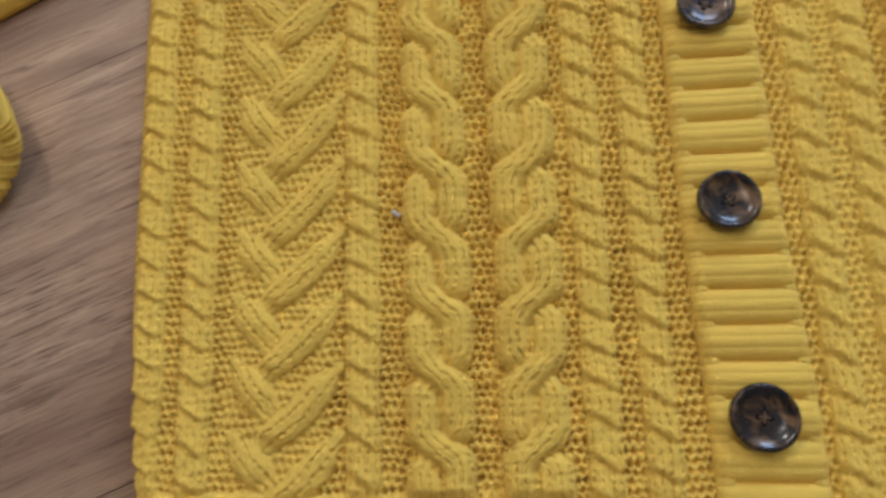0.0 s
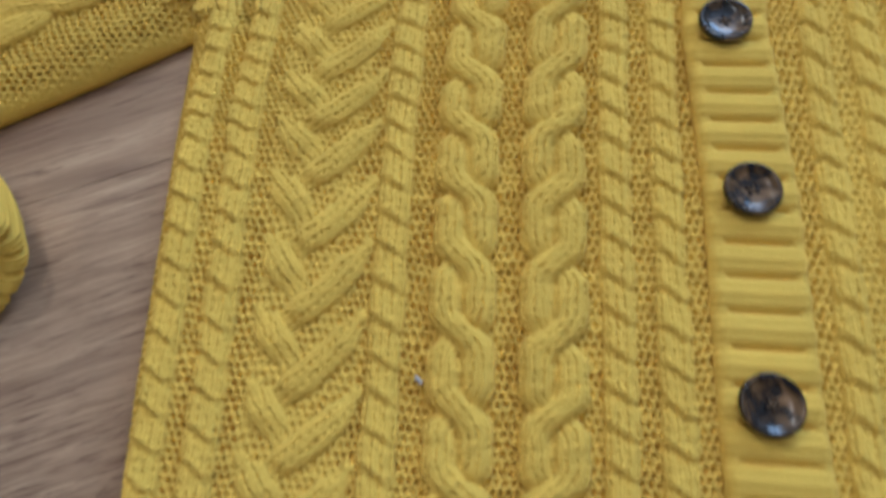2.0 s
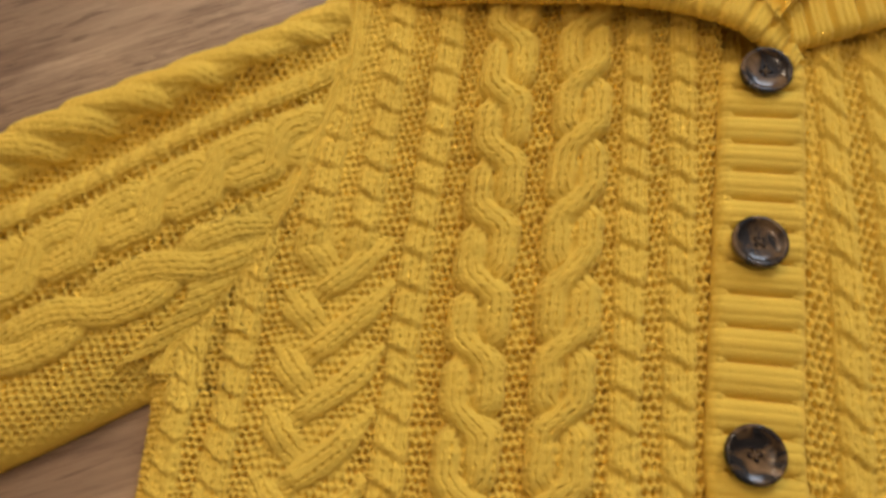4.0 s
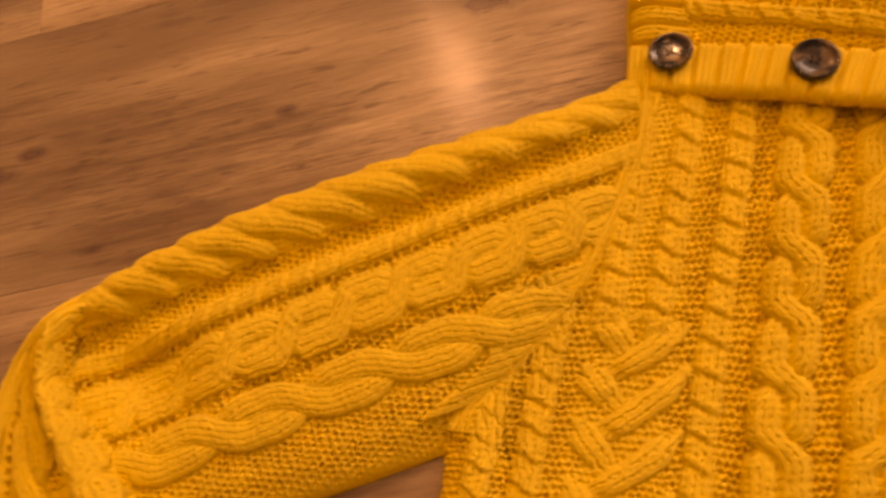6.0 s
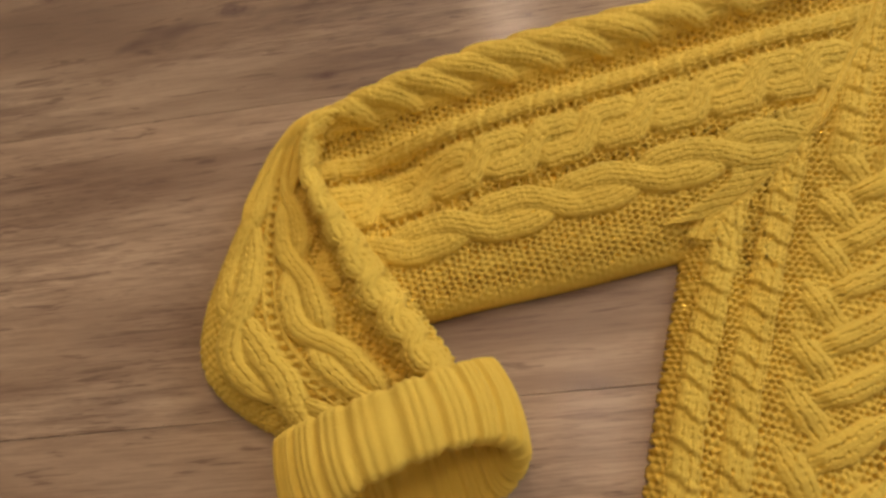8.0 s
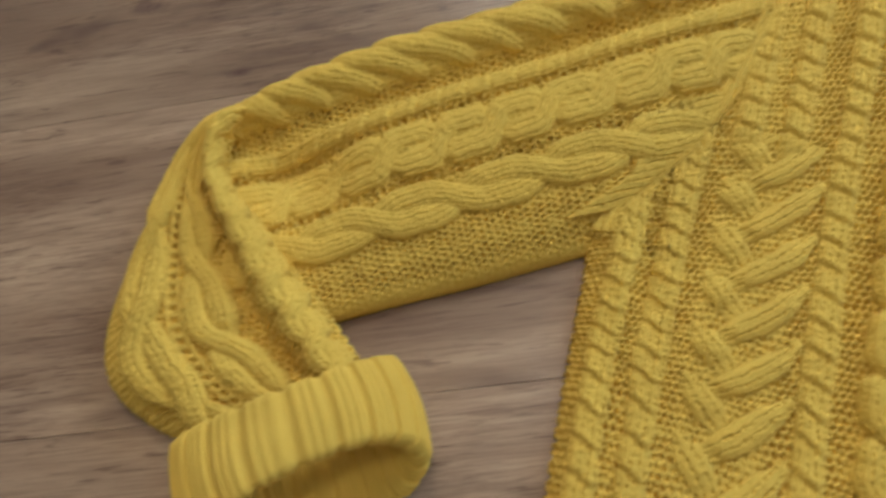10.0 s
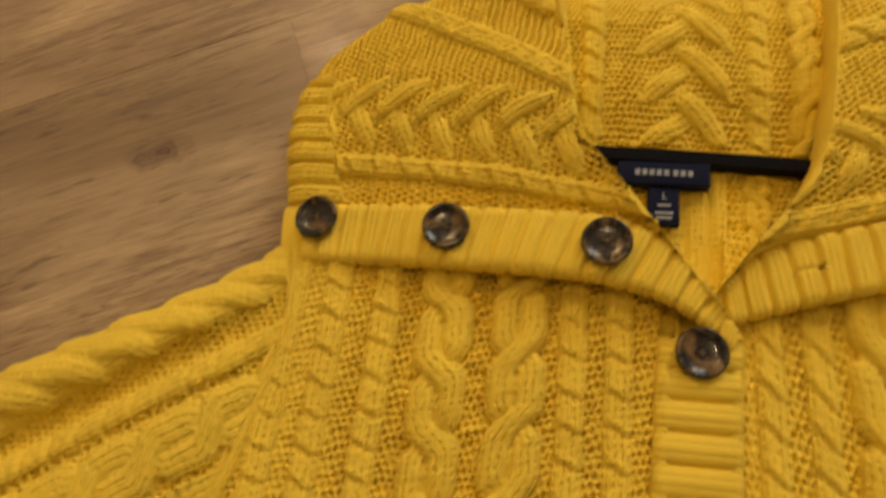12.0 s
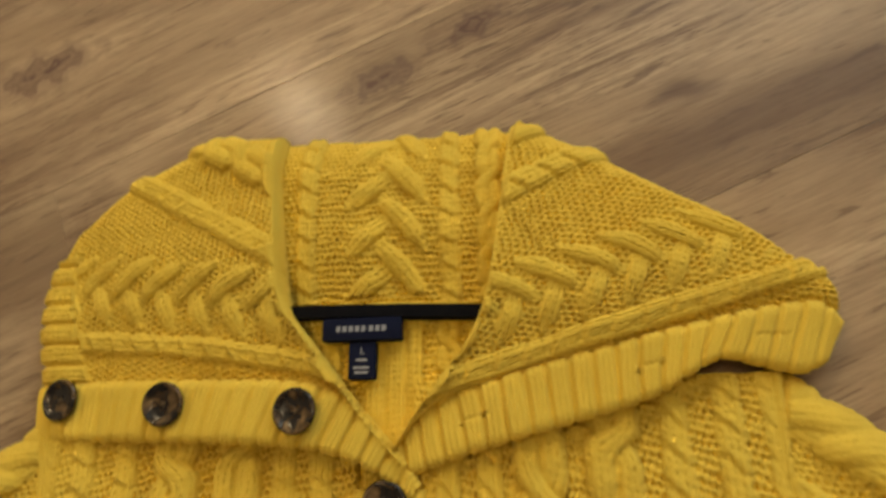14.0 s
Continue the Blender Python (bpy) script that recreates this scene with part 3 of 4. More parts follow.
def front(name, mirror, step, label):
    y = np.r_[np.linspace(-0.29, -0.118, 80)[:-1], np.linspace(-0.118, 0.374, int(0.492 / step))][:, None]
    edge = np.interp(y, *LEFT_EDGE)
    inner = -0.0125
    nx = int(0.24 / step)
    s = np.linspace(0, 1, nx)[None, :]
    if mirror:
        s = s + 0.45 * s * (1 - s)
    edge = edge - 0.003 * soft_step((y - 0.160) / 0.02)
    x = edge + (inner - edge) * s
    yy = np.broadcast_to(y, x.shape)
    k = front_pattern(x / spread(yy), yy, -1 if mirror else 1)
    below = yy < 0.168
    dist = np.where(below, x - edge, 0.016)
    z = cloth_z(x, yy, dist, 0.0125, 3 if mirror else 1)
    # puckers where the underarm gathers, and the seam sinks in
    near = np.exp(-(((x + 0.225) / 0.020) ** 2 + ((yy - 0.145) / 0.035) ** 2))
    z = z + near * 0.0016 * np.sin((x + 0.25) * 260 + yy * 60) * (dist / 0.016).clip(0, 1)
    seam = np.where(yy > 0.165, np.exp(-(((x - edge) / 0.004) ** 2)), 0)
    z = z - 0.0014 * seam
    # the ribbed hem
    hem = yy < -0.1040
    k.h = k.h * soft_step((yy + 0.1085) / 0.008)
    k.ribs(k.x, 0.0118, hem, 0.0030 * soft_step((-0.1035 - yy) / 0.006), 0.36, 0.003)
    fade = np.clip((x - edge) / np.interp(yy, [0.12, 0.16], [0.004, 0.016]), 0.15, 1)
    k.h = k.h * fade
    # plain rib stitches beside the raglan seam
    slim = np.interp(yy, [0.17, 0.28, 0.33], [0.011, 0.009, 0.0045])
    side = (yy > 0.170) & (x - edge < slim)
    k.h = np.where(side, 0.0, k.h)
    k.ribs(x - edge, 0.0042, side, 0.0021, 0.55)
    # long drawn stitches fan out from the underarm
    gap = x - edge
    fan = soft_step((0.042 - 0.35 * (yy - 0.17) - gap) / 0.014) * soft_step((yy - 0.150) / 0.02) * soft_step((0.258 - yy) / 0.02)
    k.h = k.h * (1 - 0.55 * fan)
    turned = x * math.cos(0.30) + yy * math.sin(0.30) + 0.0012 * smooth_noise(x, yy, 0.02, 51)
    slits = np.clip(np.cos(turned / 0.0044 * math.tau), 0, 1) ** 3 * np.clip(0.35 + np.cos((yy + 0.6 * x) / 0.0125 * math.tau + 2.5 * np.floor(turned / 0.0044)), 0, 1)
    z = z - 0.0024 * slits * fan * (gap > slim) + 0.0012 * fan * (gap > slim)
    if mirror:
        x = -x[:, ::-1] + 0.004
        yy = yy + 0.014 * soft_step((yy - 0.24) / 0.13)
        z, yy = z[:, ::-1], yy[:, ::-1]
        k.h, k.a, k.b, k.purl = k.h[:, ::-1], k.a[:, ::-1], k.b[:, ::-1], k.purl[:, ::-1]
    return knit_sheet(name, np.stack([x, yy, z], -1), k, cardigan, label, 0.012)


front("front_panel", False, STEP, "cable-knit front panel with braids and ropes")
front("front_panel", True, 0.0008, "cable-knit front panel with buttonhole side")

# the band with the buttons, ribbed crosswise
bx, by = np.meshgrid(np.linspace(-0.0150, 0.0188, 64), np.r_[np.linspace(-0.29, -0.118, 80)[:-1], np.linspace(-0.118, 0.336, 840)])
kb = Knit(bx, by)
last = np.max([np.where(by >= c - 1e-6, c, -9) for c in BUTTON_Y], axis=0)
following = np.min([np.where(by < c - 1e-6, c, 9) for c in BUTTON_Y], axis=0)
gap = np.where((last > -1) & (following < 1), following - last, 0.083)
phase = np.where(last > -1, (by - last) / gap * 6, by / RIB)
groove = np.exp(-((np.mod(phase, 1) - 0.5) / 0.10) ** 2) * soft_step((bx + 0.0125) / 0.004) * soft_step((0.0170 - bx) / 0.004)
kb.flat(np.ones_like(bx, bool), 0.002)
kb.a, kb.b, kb.even = np.full_like(bx, 0.25), bx / ROW, True
rim = np.minimum(bx + 0.0150, 0.0188 - bx)
bz = 0.0125 + 0.0035 * np.sqrt(np.clip(1 - (1 - np.clip(rim / 0.003, 0, 1)) ** 2, 0, 1)) - 0.0046 * groove + 0.0007 * np.cos(np.mod(phase, 1) * math.tau) + 0.0006 * smooth_noise(bx, by, 0.08, 9) + 0.0002 * np.cos(phase * 4 * math.tau)
sway = np.interp(by, [-0.29, -0.077, 0.0, 0.083, 0.164, 0.248, 0.336], [0.004, 0.003, 0.0, 0.0, -0.005, -0.001, 0.003])
knit_sheet("button_band", np.stack([bx + sway, by, bz], -1), kb, cardigan, "ribbed button band", 0.006)


# ---- sleeves ----
COS, SIN = math.cos(radians(33)), math.sin(radians(33))


def sleeve(name, mirror, step):
    bottom = [(-0.247, 0.162), (-0.266, 0.150), (-0.303, 0.127), (-0.337, 0.108), (-0.361, 0.093), (-0.400, 0.068)]
    top = [(-0.187, 0.378), (-0.225, 0.349), (-0.253, 0.336), (-0.295, 0.315), (-0.324, 0.302), (-0.352, 0.285), (-0.391, 0.262), (-0.420, 0.239), (-0.450, 0.210), (-0.470, 0.176)]
    seam = [(-0.250, 0.164), (-0.246, 0.183), (-0.229, 0.208), (-0.2195, 0.222), (-0.2065, 0.249), (-0.2005, 0.274), (-0.193, 0.306), (-0.186, 0.331), (-0.187, 0.378)]
    seam = [bottom[0]] + [(a + 0.006, b) for a, b in seam[1:-1]] + [top[0]]
    fold = [(-0.400, 0.068), (-0.435, 0.100), (-0.460, 0.142), (-0.470, 0.176)]
    flat, u, v = coons(bottom, top, seam, fold, int(0.27 / step), int(0.22 / step))
    x, y = flat[..., 0], flat[..., 1]
    p, q = x * COS + y * SIN, -x * SIN + y * COS
    k = Knit(q, -p)
    k.deep, k.fine = 0.0024 * soft_step(np.minimum(v, 1 - v) / 0.07), 0.0011
    k.leaves(0.4095, 0.036, 0.0270, 1.6, 0.2, 0.0050, None, -1)
    k.twist(0.3745, 0.0118, 0.0140, 0.0, 0.0030, None, 1)
    k.rope(0.3480, 0.0300, 0.0297, 1, 0.0, 0.0036, cross=0.34, y0=0.1165)
    k.rope(0.3145, 0.0255, 0.0440, -1, 0.0, 0.0034, cross=0.40, fat=1.08, wales=5)
    # plain stitches and narrow ribs towards the seam
    near = u * 0.27
    k.flat((near < 0.036 + 0.008 * np.sin(v * 19)) & (q < 0.33) & (v > 0.12), 0.0024 * soft_step((0.048 - near) / 0.02))
    side = (near < 0.006) & (v > 0.12)
    k.h = np.where(side, 0.0, k.h)
    k.ribs(near, 0.0045, side, 0.0018, 0.5)
    eyelet = (np.exp(-((q - 0.3660) / 0.0013) ** 2) + np.exp(-((q - 0.3292 + 0.02 * (p + 0.18)) / 0.0020) ** 2)) * (np.mod(p / 0.0052, 1) < 0.55)
    tube = np.sqrt(np.clip(1 - np.abs(2 * v - 1) ** 3.4, 0, 1))
    own = 0.0015 + (0.0185 + 0.0012 * smooth_noise(x, y, 0.09, 5)) * tube
    own = own + 0.0060 * np.exp(-((v - 0.90) / 0.06) ** 2) - 0.0062 * np.exp(-((q - 0.3860) / 0.0075) ** 2)
    own = own * (1 - 0.45 * soft_step((near - 0.165) / 0.055) * np.exp(-((v - 0.50) / 0.26) ** 2))
    own = own * (1 - 0.85 * np.exp(-(((x + 0.414) / 0.030) ** 2 + ((y - 0.163) / 0.019) ** 2)))
    joined = 0.0015 + 0.0112 * np.sqrt(np.clip(1 - np.abs(2 * v - 1) ** np.where(v < 0.5, 4.0, 9.0), 0, 1))
    z = joined + (own - joined) * soft_step(near / 0.045)
    z = np.maximum(z, 0.0015) - 0.0026 * eyelet * (near > 0.02)
    if mirror:
        x, y = -x + 0.004, y + 0.014 * soft_step((y - 0.24) / 0.13)
        pos = np.stack([x, y, z], -1)
    else:
        pos = np.stack([x, y, z], -1)[:, ::-1]
        k.h, k.a, k.b, k.purl, k.x, k.y = k.h[:, ::-1], k.a[:, ::-1], k.b[:, ::-1], k.purl[:, ::-1], k.x[:, ::-1], k.y[:, ::-1]
    return knit_sheet(name, pos, k, cardigan, "cable-knit upper sleeve", 0.010)


sleeve("sleeve", False, 0.00058)
sleeve("sleeve", True, 0.0008)

# the forearm doubles back over the elbow
outer = [(-0.455, 0.205), (-0.469, 0.182), (-0.479, 0.160), (-0.482, 0.135), (-0.484, 0.100), (-0.481, 0.060), (-0.469, 0.031), (-0.440, 0.018), (-0.402, 0.014)]
ridge = [(-0.438, 0.200), (-0.452, 0.181), (-0.450, 0.163), (-0.443, 0.149), (-0.428, 0.1375), (-0.404, 0.124), (-0.379, 0.107), (-0.356, 0.090), (-0.332, 0.072)]
flat, u, v = coons(outer, ridge, [outer[0], (-0.447, 0.203), ridge[0]], [outer[-1], (-0.36, 0.045), ridge[-1]], 360, 250)
x, y = flat[..., 0], flat[..., 1]
q, p = v * 0.105, u * 0.20
kf = Knit(q, p)
kf.deep = 0.0028
kf.rope(0.0925, 0.0180, 0.0200, 1, 0.2, 0.0030, cross=0.4, wales=3)
kf.rope(0.0590, 0.0240, 0.0420, -1, 0.3, 0.0046, cross=0.40, fat=1.05)
kf.rope(0.0265, 0.0270, 0.0460, 1, 0.1, 0.0048, cross=0.38, fat=1.05)
kf.flat((q > 0.040) & (q < 0.047), 0.0016)
kf.h -= 0.0036 * np.exp(-((v - 0.415 - 0.01 * np.sin(u * 5)) / 0.014) ** 2) * (np.mod(p / 0.0054, 1) < 0.5) * (u > 0.15)
hump = np.sqrt(np.clip(1 - np.abs(2 * np.clip(v * 0.96, 0, 1) - 1) ** 2.8, 0, 1))
lift = 0.019 + 0.017 * np.exp(-(((v - 0.89) / 0.12) ** 2)) * (1 - 0.3 * soft_step((u - 0.55) / 0.4))
lift = lift * (0.35 + 0.65 * soft_step(u / 0.16))
z = 0.0015 + lift * hump + 0.0016 * smooth_noise(x, y, 0.07, 11) * hump
z = z - 0.0065 * np.exp(-((v - 0.725) / 0.045) ** 2) * soft_step((u - 0.10) / 0.15)
knit_sheet("forearm", np.stack([x, y, np.maximum(z, 0.0015)], -1), kf, cardigan, "cable-knit lower sleeve folded over", 0.010)

# the turned-up ribbed cuff: outer face, lip and inner face of one tube
CUFF_MID, CUFF_W, CUFF_L = Vector((-0.3620, 0.0465)), 0.0525, 0.046
wide, out = Vector((0.78, 0.625)), Vector((0.625, -0.78))
th = np.linspace(0, math.tau, 420)[None, :]
prof = [(0.000, 0.94), (0.001, 1.0)] + [(0.001 + CUFF_L * t, 1.0 + 0.05 * math.sin(t * 3.1)) for t in np.linspace(0.04, 1, 40)]
prof += [(0.001 + CUFF_L + 0.0025 * math.sin(t), 1.0 - 0.06 * (1 - math.cos(t))) for t in np.linspace(0.3, math.pi, 10)]
prof += [(0.001 + CUFF_L * t, 0.86) for t in np.linspace(0.96, 0.1, 30)]
ps, pr = np.array(prof).T[:, :, None]
reach = ps * (0.92 - 0.26 * np.sin(th) - 0.10 * np.cos(th - 0.3))
arch = 1 + 0.22 * soft_step(ps / CUFF_L) * np.exp(-((th - 1.75) / 0.7) ** 2)
cx = np.sign(np.cos(th)) * np.abs(np.cos(th)) ** 0.85 * CUFF_W * pr
cz = np.sign(np.sin(th)) * np.abs(np.sin(th)) ** 0.85 * 0.0205 * pr * arch
px = CUFF_MID.x + wide.x * cx + out.x * reach
py = CUFF_MID.y + wide.y * cx + out.y * reach
pz = 0.0235 + cz
arc = np.broadcast_to(th / math.tau * 0.264, px.shape)
kc = Knit(arc, np.broadcast_to(ps, px.shape) + np.cumsum(np.ones_like(px), 0) * 1e-5)
kc.ribs(arc, 0.264 / 21, np.ones_like(arc, bool), 0.0022, 0.40)
kc.h = kc.h + 0.00028 * np.cos(arc / 0.264 * 21 * 4 * math.tau)
kc.a, kc.even = np.full_like(arc, 0.25), True
knit_sheet("cuff", np.stack([px, py, pz], -1), kc, cardigan, "thick turned-up ribbed cuff", 0)

# ---- hood ----
# the inside of the back and of the hood
flat, u, v = coons([(-0.090, 0.318), (0.095, 0.318)], [(-0.080, 0.537), (-0.05, 0.537), (0.0, 0.533), (0.05, 0.533), (0.085, 0.530)], [(-0.090, 0.318), (-0.080, 0.537)], [(0.095, 0.318), (0.085, 0.530)], 290, 340)
x, y = flat[..., 0], flat[..., 1]
kn = Knit(x, y)
up = y > 0.432
kn.twist(-0.046, 0.0115, 0.0147, 0.2, 0.0032, up)
kn.braid(-0.022, 0.0, 0.022, 0.0275, up & (y > 0.436), 0.0030, 0.02, 1, 0.0056)
kn.twist(0.036, 0.0115, 0.0147, 0.5, 0.0032, up)
kn.rope(0.058, 0.0150, 0.0200, -1, 0.1, 0.0036, up)
kn.ribs(x, 0.0115, ~up & (np.abs(x - 0.004) < 0.016), 0.0022, 0.5)
kn.rope(-0.030, 0.0130, 0.0147, 1, 0.2, 0.0030, ~up)
kn.rope(0.034, 0.0130, 0.0147, 1, 0.2, 0.0030, ~up)
z = 0.0075 + 0.009 * soft_step((y - 0.425) / 0.05) * np.sqrt(np.clip(1 - (1 - np.clip((0.537 - y) / 0.020, 0, 1)) ** 2, 0, 1)) + 0.001 * smooth_noise(x, y, 0.06, 21)
z = np.where(y > 0.506, z * np.sqrt(np.clip((0.538 - y) / 0.032, 0.02, 1)), z)
knit_sheet("hood_lining", np.stack([x, y, z], -1), kn, cardigan, "inner side of the hood with braid", 0.006)

BAND_LOW = [(-0.1975, 0.363), (-0.166, 0.3615), (-0.126, 0.3605), (-0.085, 0.359), (-0.047, 0.357), (-0.028, 0.355), (-0.011, 0.350), (0.006, 0.342), (0.017, 0.333)]
BAND_TOP = [(-0.2005, 0.391), (-0.166, 0.391), (-0.126, 0.390), (-0.085, 0.389), (-0.035, 0.387), (-0.013, 0.378), (0.003, 0.360), (0.0135, 0.347), (0.019, 0.337)]


def rolled(v, r=0.10):
    d = np.minimum(v, 1 - v) / r
    return np.sqrt(np.clip(1 - (1 - np.clip(d, 0, 1)) ** 2, 0, 1))


def flap(name, bottom, top, left, right, nu, nv, height, pattern, label):
    flat, u, v = coons(bottom, top, left, right, nu, nv)
    x, y = flat[..., 0], flat[..., 1]
    k = pattern(x, y, u, v)
    rim = soft_step(np.minimum(np.minimum(u, 1 - u) * nu, np.minimum(v, 1 - v) * nv) / 9)
    k.h, k.deep, k.fine = k.h * rim, k.deep * rim, k.fine * rim
    z = height(x, y, u, v)
    return knit_sheet(name, np.stack([x, y, z], -1), k, cardigan, label, 0.022, True)


def left_pattern(x, y, u, v):
    ca, sa = math.cos(radians(-8)), math.sin(radians(-8))
    p, q = x * ca + y * sa, -x * sa + y * ca
    k = Knit(q, p)
    edge = (u < 0.15) & (v < 0.72)
    free = u > 0.155
    # rope above the band, then the braid, then slanting ropes up to the crown
    k.twist(0.3835 + 0.006 * np.sin(u * 3), 0.0115, 0.0150, 0.0, 0.0034, free)
    k.braid(0.3975, 0.4160, 0.4340, 0.0215, free & (p < -0.09), 0.0024, 0.0, -1, 0.0046)
    up = Knit(x * 0.50 + y * 0.866, x * 0.866 - y * 0.50)
    up.twist(0.366, 0.0140, 0.0150, 0.0, 0.0032, None, -1)
    up.rope(0.4050, 0.0220, 0.0230, 1, 0.3, 0.0046)
    use = free & (y > 0.445 - 0.35 * (x + 0.12))
    k.lay(np.where(use, up.h, 0), up.a, up.b)
    k.h = np.where(edge, 0, k.h)
    k.ribs(y, 0.0115, edge, 0.0028, 0.45)
    return k


def left_height(x, y, u, v):
    base = 0.012 + 0.014 * soft_step(u * 1.1) + 0.010 * np.sin(np.clip(v, 0, 1) * math.pi) * (0.4 + 0.6 * u)
    rim = np.minimum(np.clip(u / 0.07, 0, 1), np.clip((1 - v) / 0.12, 0, 1))
    return 0.001 + (base + 0.0016 * smooth_noise(x, y, 0.08, 31)) * np.sqrt(np.clip(1 - (1 - rim) ** 2, 0, 1))


flap("hood_side", BAND_TOP[:-1] , [(-0.193, 0.484), (-0.169, 0.510), (-0.137, 0.527), (-0.098, 0.539), (-0.066, 0.539)],
     [BAND_TOP[0], (-0.2065, 0.427), (-0.204, 0.457), (-0.193, 0.484)], [BAND_TOP[-2], (-0.001, 0.362), (-0.016, 0.382), (-0.034, 0.405), (-0.053, 0.428), (-0.058, 0.468), (-0.066, 0.539)],
     380, 300, left_height, left_pattern, "hood side folded open, braid and rope cables")


def band(name, low, top, z_along, holes, label, nu=420, nv=44):
    flat, u, v = coons(low, top, [low[0], top[0]], [low[-1], top[-1]], nu, nv)
    x, y = flat[..., 0], flat[..., 1]
    length = 0.235
    k = Knit(u * length, v * 0.028)
    k.ribs(k.x, 0.0113, np.ones_like(u, bool), 0.0030, 0.34)
    k.a, k.even = np.full_like(u, 0.25), True
    k.h = k.h * (0.35 + 0.65 * rolled(v, 0.16)) + 0.00022 * np.cos(k.x / 0.0113 * 4 * math.tau)
    slit = np.zeros_like(u)
    for h in holes:
        slit += np.exp(-((v - 0.5) / 0.025) ** 2) * (np.abs(u - h) < 0.032)
    z = np.interp(u, *z_along) + 0.004 * (rolled(v, 0.14) - 1) + 0.0008 * smooth_noise(x, y, 0.05, 41) - 0.004 * slit
    return knit_sheet(name, np.stack([x, y, z], -1), k, cardigan, label, 0.005)


LEFT_Z = ([0, 0.06, 0.35, 0.7, 0.85, 0.95, 1], [0.009, 0.013, 0.024, 0.030, 0.026, 0.020, 0.018])
band("hood_band", BAND_LOW, BAND_TOP, LEFT_Z, (), "ribbed hood band with buttons")

R_LOW = [(0.004, 0.340), (0.028, 0.347), (0.051, 0.354), (0.092, 0.365), (0.131, 0.375), (0.150, 0.387), (0.165, 0.396), (0.184, 0.391), (0.203, 0.386), (0.214, 0.393)]
R_TOP = [(0.006, 0.350), (0.028, 0.378), (0.066, 0.388), (0.121, 0.403), (0.150, 0.408), (0.173, 0.413), (0.200, 0.419), (0.218, 0.421), (0.226, 0.412)]
RIGHT_Z = ([0, 0.1, 0.3, 0.6, 0.8, 0.95, 1], [0.017, 0.020, 0.026, 0.026, 0.024, 0.016, 0.010])
band("hood_band", R_LOW, R_TOP, RIGHT_Z, (0.22, 0.60, 0.86), "ribbed hood band with three buttonholes")


def right_pattern(x, y, u, v):
    ca, sa = math.cos(radians(16)), math.sin(radians(16))
    p, q = x * ca + y * sa, -x * sa + y * ca
    k = Knit(q, p)
    k.twist(0.3610, 0.0115, 0.0150, 0.0, 0.0034, None, -1)
    k.braid(0.3700, 0.3880, 0.4050, 0.0215, p < 0.30, 0.0024, 0.0, 1, 0.0046)
    up = Knit(-x * 0.45 + y * 0.893, x * 0.893 + y * 0.45)
    up.twist(0.400, 0.0140, 0.0150, 0.0, 0.0032, None, 1)
    up.rope(0.4330, 0.0220, 0.0230, -1, 0.3, 0.0046)
    use = q > 0.412
    k.lay(np.where(use, up.h, 0), up.a, up.b)
    return k


def right_height(x, y, u, v):
    base = 0.026 - 0.012 * soft_step((u - 0.4) / 0.6) + 0.010 * np.sin(v * math.pi) * (1 - 0.6 * u)
    rim = np.minimum(np.clip((1 - u) / 0.06, 0, 1), np.clip((1 - v) / 0.12, 0, 1))
    return 0.001 + (base + 0.0016 * smooth_noise(x, y, 0.08, 33)) * np.sqrt(np.clip(1 - (1 - rim) ** 2, 0, 1))


flap("hood_side", R_TOP, [(0.073, 0.534), (0.109, 0.517), (0.146, 0.490), (0.186, 0.467), (0.211, 0.444), (0.2275, 0.429)],
     [R_TOP[0], (0.029, 0.382), (0.046, 0.402), (0.057, 0.424), (0.064, 0.466), (0.073, 0.534)], [R_TOP[-1], (0.2295, 0.420), (0.2275, 0.429)],
     400, 270, right_height, right_pattern, "hood side folded open, braid and rope cables")


# ---- neck tape, label, buttons ----
def strip(name, points, width, z0, z1, mat, label):
    """A thin woven strip with rounded long edges along a line."""
    n = 40
    mid = line(points, np.linspace(0, 1, n))
    d = np.gradient(mid, axis=0)
    d /= np.linalg.norm(d, axis=1, keepdims=True)
    side = np.stack([-d[:, 1], d[:, 0]], -1)
    bm = bmesh.new()
    prof = [(-0.5, 0), (-0.5, 0.7), (-0.42, 1), (0.42, 1), (0.5, 0.7), (0.5, 0)]
    rows = [[bm.verts.new((m[0] + s[0] * width * f, m[1] + s[1] * width * f, z0 + (z1 - z0) * h)) for f, h in prof] for m, s in zip(mid, side)]
    for lo, hi in zip(rows, rows[1:]):
        for k in range(len(prof)):
            bm.faces.new((lo[k], hi[k], hi[(k + 1) % 6], lo[(k + 1) % 6]))
    bm.faces.new(rows[0])
    bm.faces.new(rows[-1][::-1])
    bmesh.ops.recalc_face_normals(bm, faces=bm.faces)
    return part(name, bm, mat, cardigan, label, smooth=False)


strip("neck_tape", [(-0.062, 0.4262), (-0.03, 0.4262), (0.02, 0.4245), (0.062, 0.4225)], 0.0078, 0.012, 0.0185, BLACK, "black twill neck tape")
brand = part("brand_label", box_bm(-0.0325, 0.4095, 0.0120, 0.0105, 0.4215, 0.0190, 0.0008), NAVY, cardigan, "dark navy woven neck label")
tab = part("size_tab", box_bm(-0.0180, 0.3895, 0.0120, -0.0035, 0.4090, 0.0170, 0.0007), NAVY, cardigan, "dark navy size tab")
for k in range(8):
    part("bar", box_bm(-0.0245 + k * 0.0034 + (0.0008 if k > 4 else 0), 0.4142, 0.0190, -0.0223 + k * 0.0034 + (0.0008 if k > 4 else 0), 0.4172, 0.0192), THREAD, brand, smooth=False)
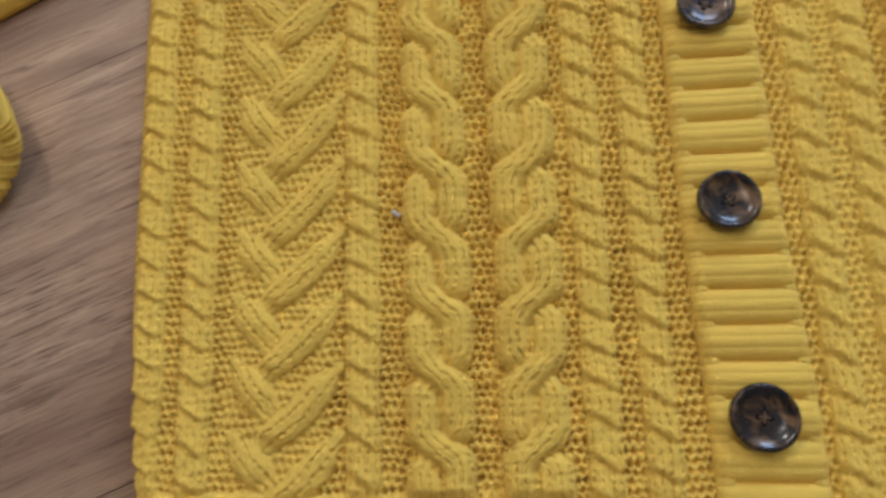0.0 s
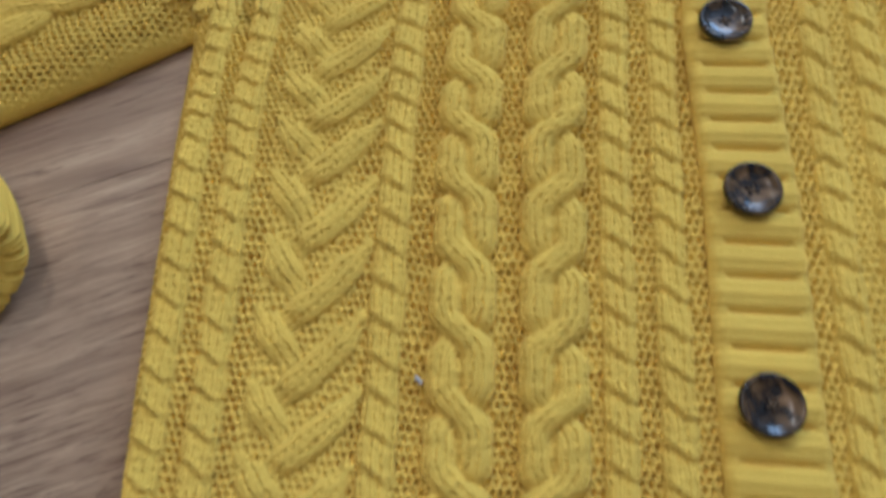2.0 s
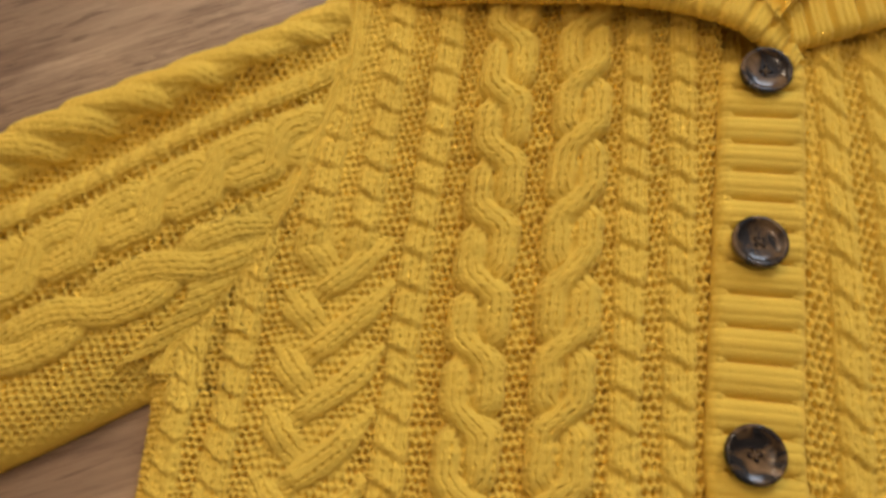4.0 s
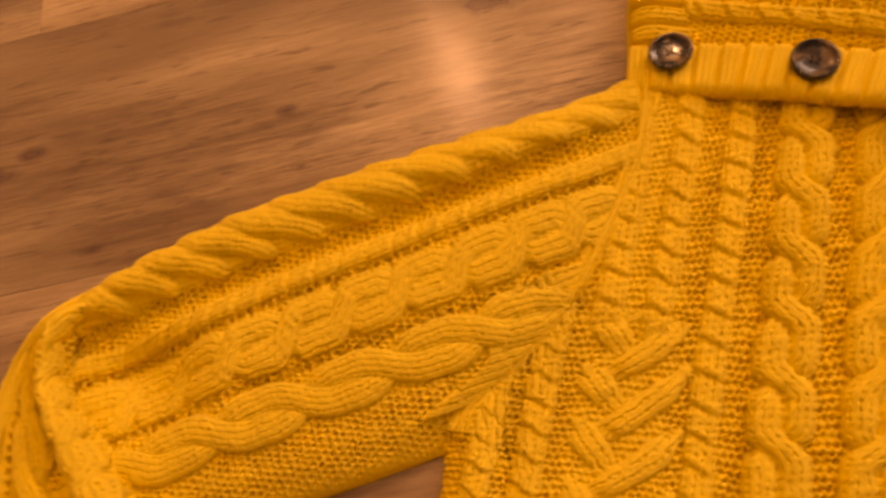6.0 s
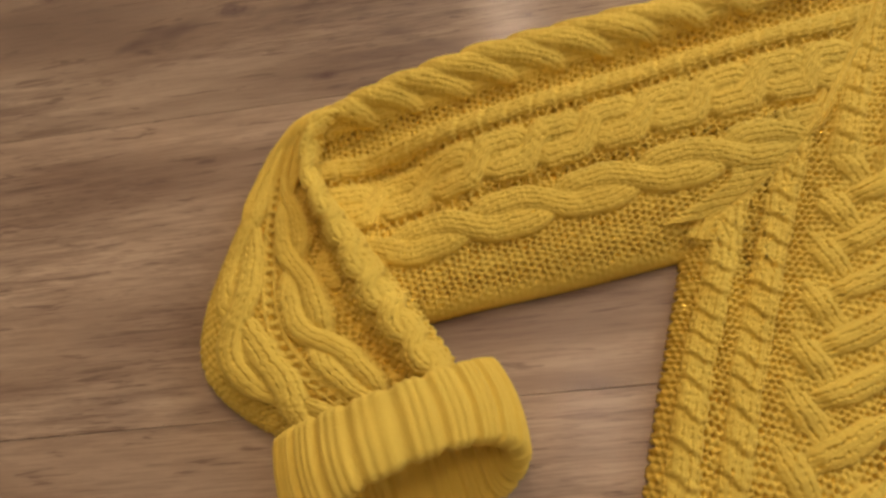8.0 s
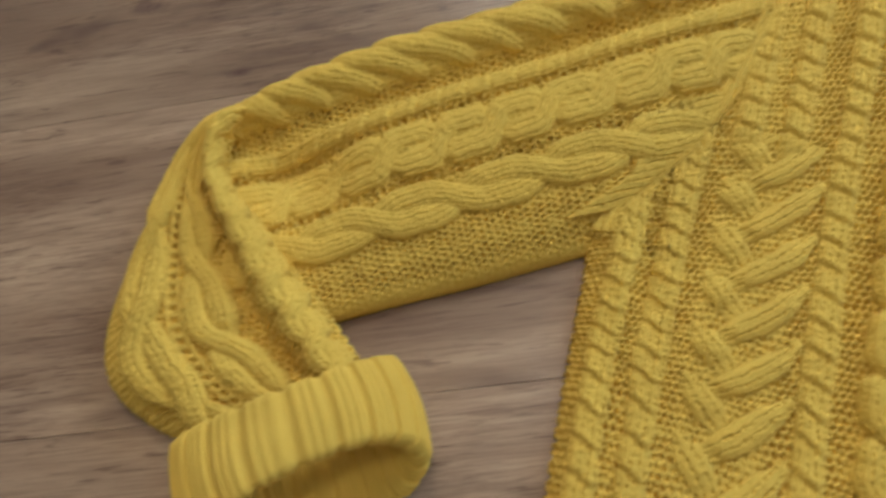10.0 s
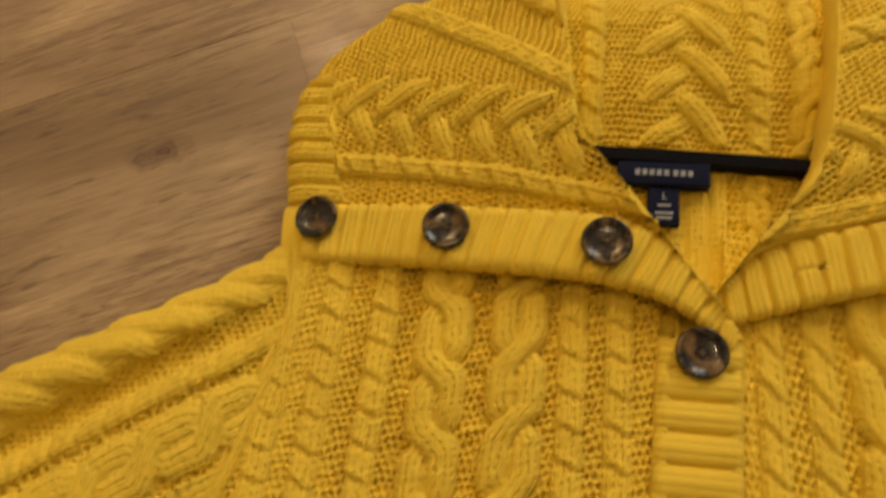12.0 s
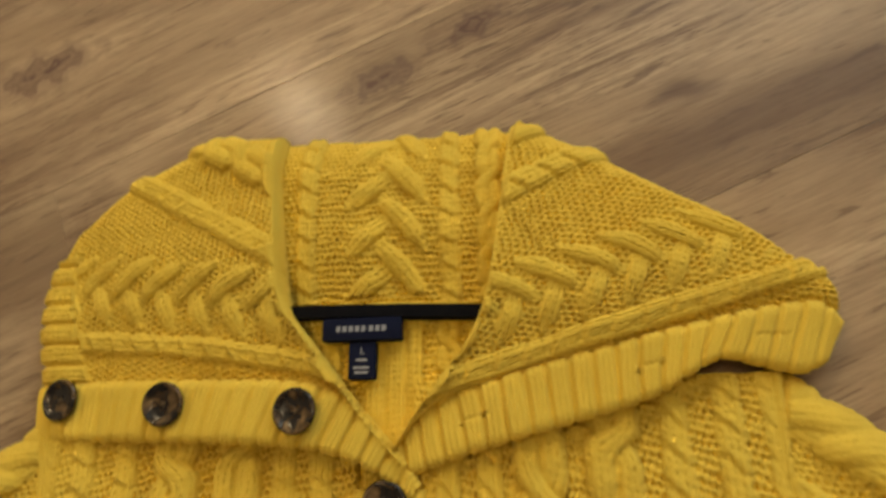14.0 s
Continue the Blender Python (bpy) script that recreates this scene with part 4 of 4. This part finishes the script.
letter = bpy.data.curves.new("size_letter", "FONT")
letter.body, letter.size, letter.extrude, letter.align_x = "L", 0.0052, 0.0001, "CENTER"
letter.materials.append(THREAD)
mark = new("size_letter", letter)
mark.parent = tab
mark.matrix_basis = Matrix.Translation((-0.0105, 0.4025, 0.0171))
for y, w in ((0.3995, 0.0030), (0.3955, 0.0042), (0.3930, 0.0036)):
    part("bar", box_bm(-0.0108 - w, y - 0.0006, 0.0170, -0.0108 + w, y + 0.0006, 0.0172), THREAD, tab, smooth=False)

BR = 0.0114
BUTTON = [(BR * 0.80, 0.0), (BR * 0.97, 0.0010), (BR, 0.0022), (BR * 0.97, 0.0033), (BR * 0.91, 0.0038), (BR * 0.82, 0.0034), (BR * 0.74, 0.0024), (BR * 0.55, 0.0018), (BR * 0.35, 0.0016), (BR * 0.15, 0.0015)]


def button(x, y, z, rx=0.0, ry=0.0, rz=0.0):
    ob = part("button", lathe_bm(BUTTON, 48), HORN, cardigan, "dark brown horn button, four holes, glossy")
    ob.matrix_basis = pose(x, y, z, rx, ry, rz)
    for i in range(4):
        a = math.pi / 4 + i * math.pi / 2
        hole = part("hole", lathe_bm([(0.0009, 0.0), (0.0009, 0.0017)], 12), BLACK, ob)
        hole.matrix_basis = Matrix.Translation((0.0020 * math.cos(a), 0.0020 * math.sin(a), 0.0))
    for a in (45, -45):
        st = part("thread", box_bm(-0.0021, -0.0003, 0.0014, 0.0021, 0.0003, 0.0021, 0.0002), SEWN, ob)
        st.matrix_basis = Matrix.Rotation(radians(a), 4, "Z")
    return ob


for i, (y, sx) in enumerate(zip(BUTTON_Y, (0.003, 0.003, 0.0, 0.0, -0.005, -0.001, 0.004))):
    button(sx, y, 0.0192, random.uniform(-3, 3), random.uniform(-3, 3), i * 37)
button(-0.1785, 0.3825, 0.0185, -2, -10, 20)
button(-0.1120, 0.3780, 0.0280, 0, -4, 75)
button(-0.0385, 0.3725, 0.0335, -4, 3, 140)

# a speck of white lint caught in the purl stitches
lint = tagged(part("lint", box_bm(-0.0018, -0.0008, 0.0, 0.0018, 0.0008, 0.0012, 0.0004), LINT), "tiny white speck of lint on the knitting", "lint")
lint.matrix_basis = pose(-0.1240, 0.0010, 0.0150, 10, 5, -40)
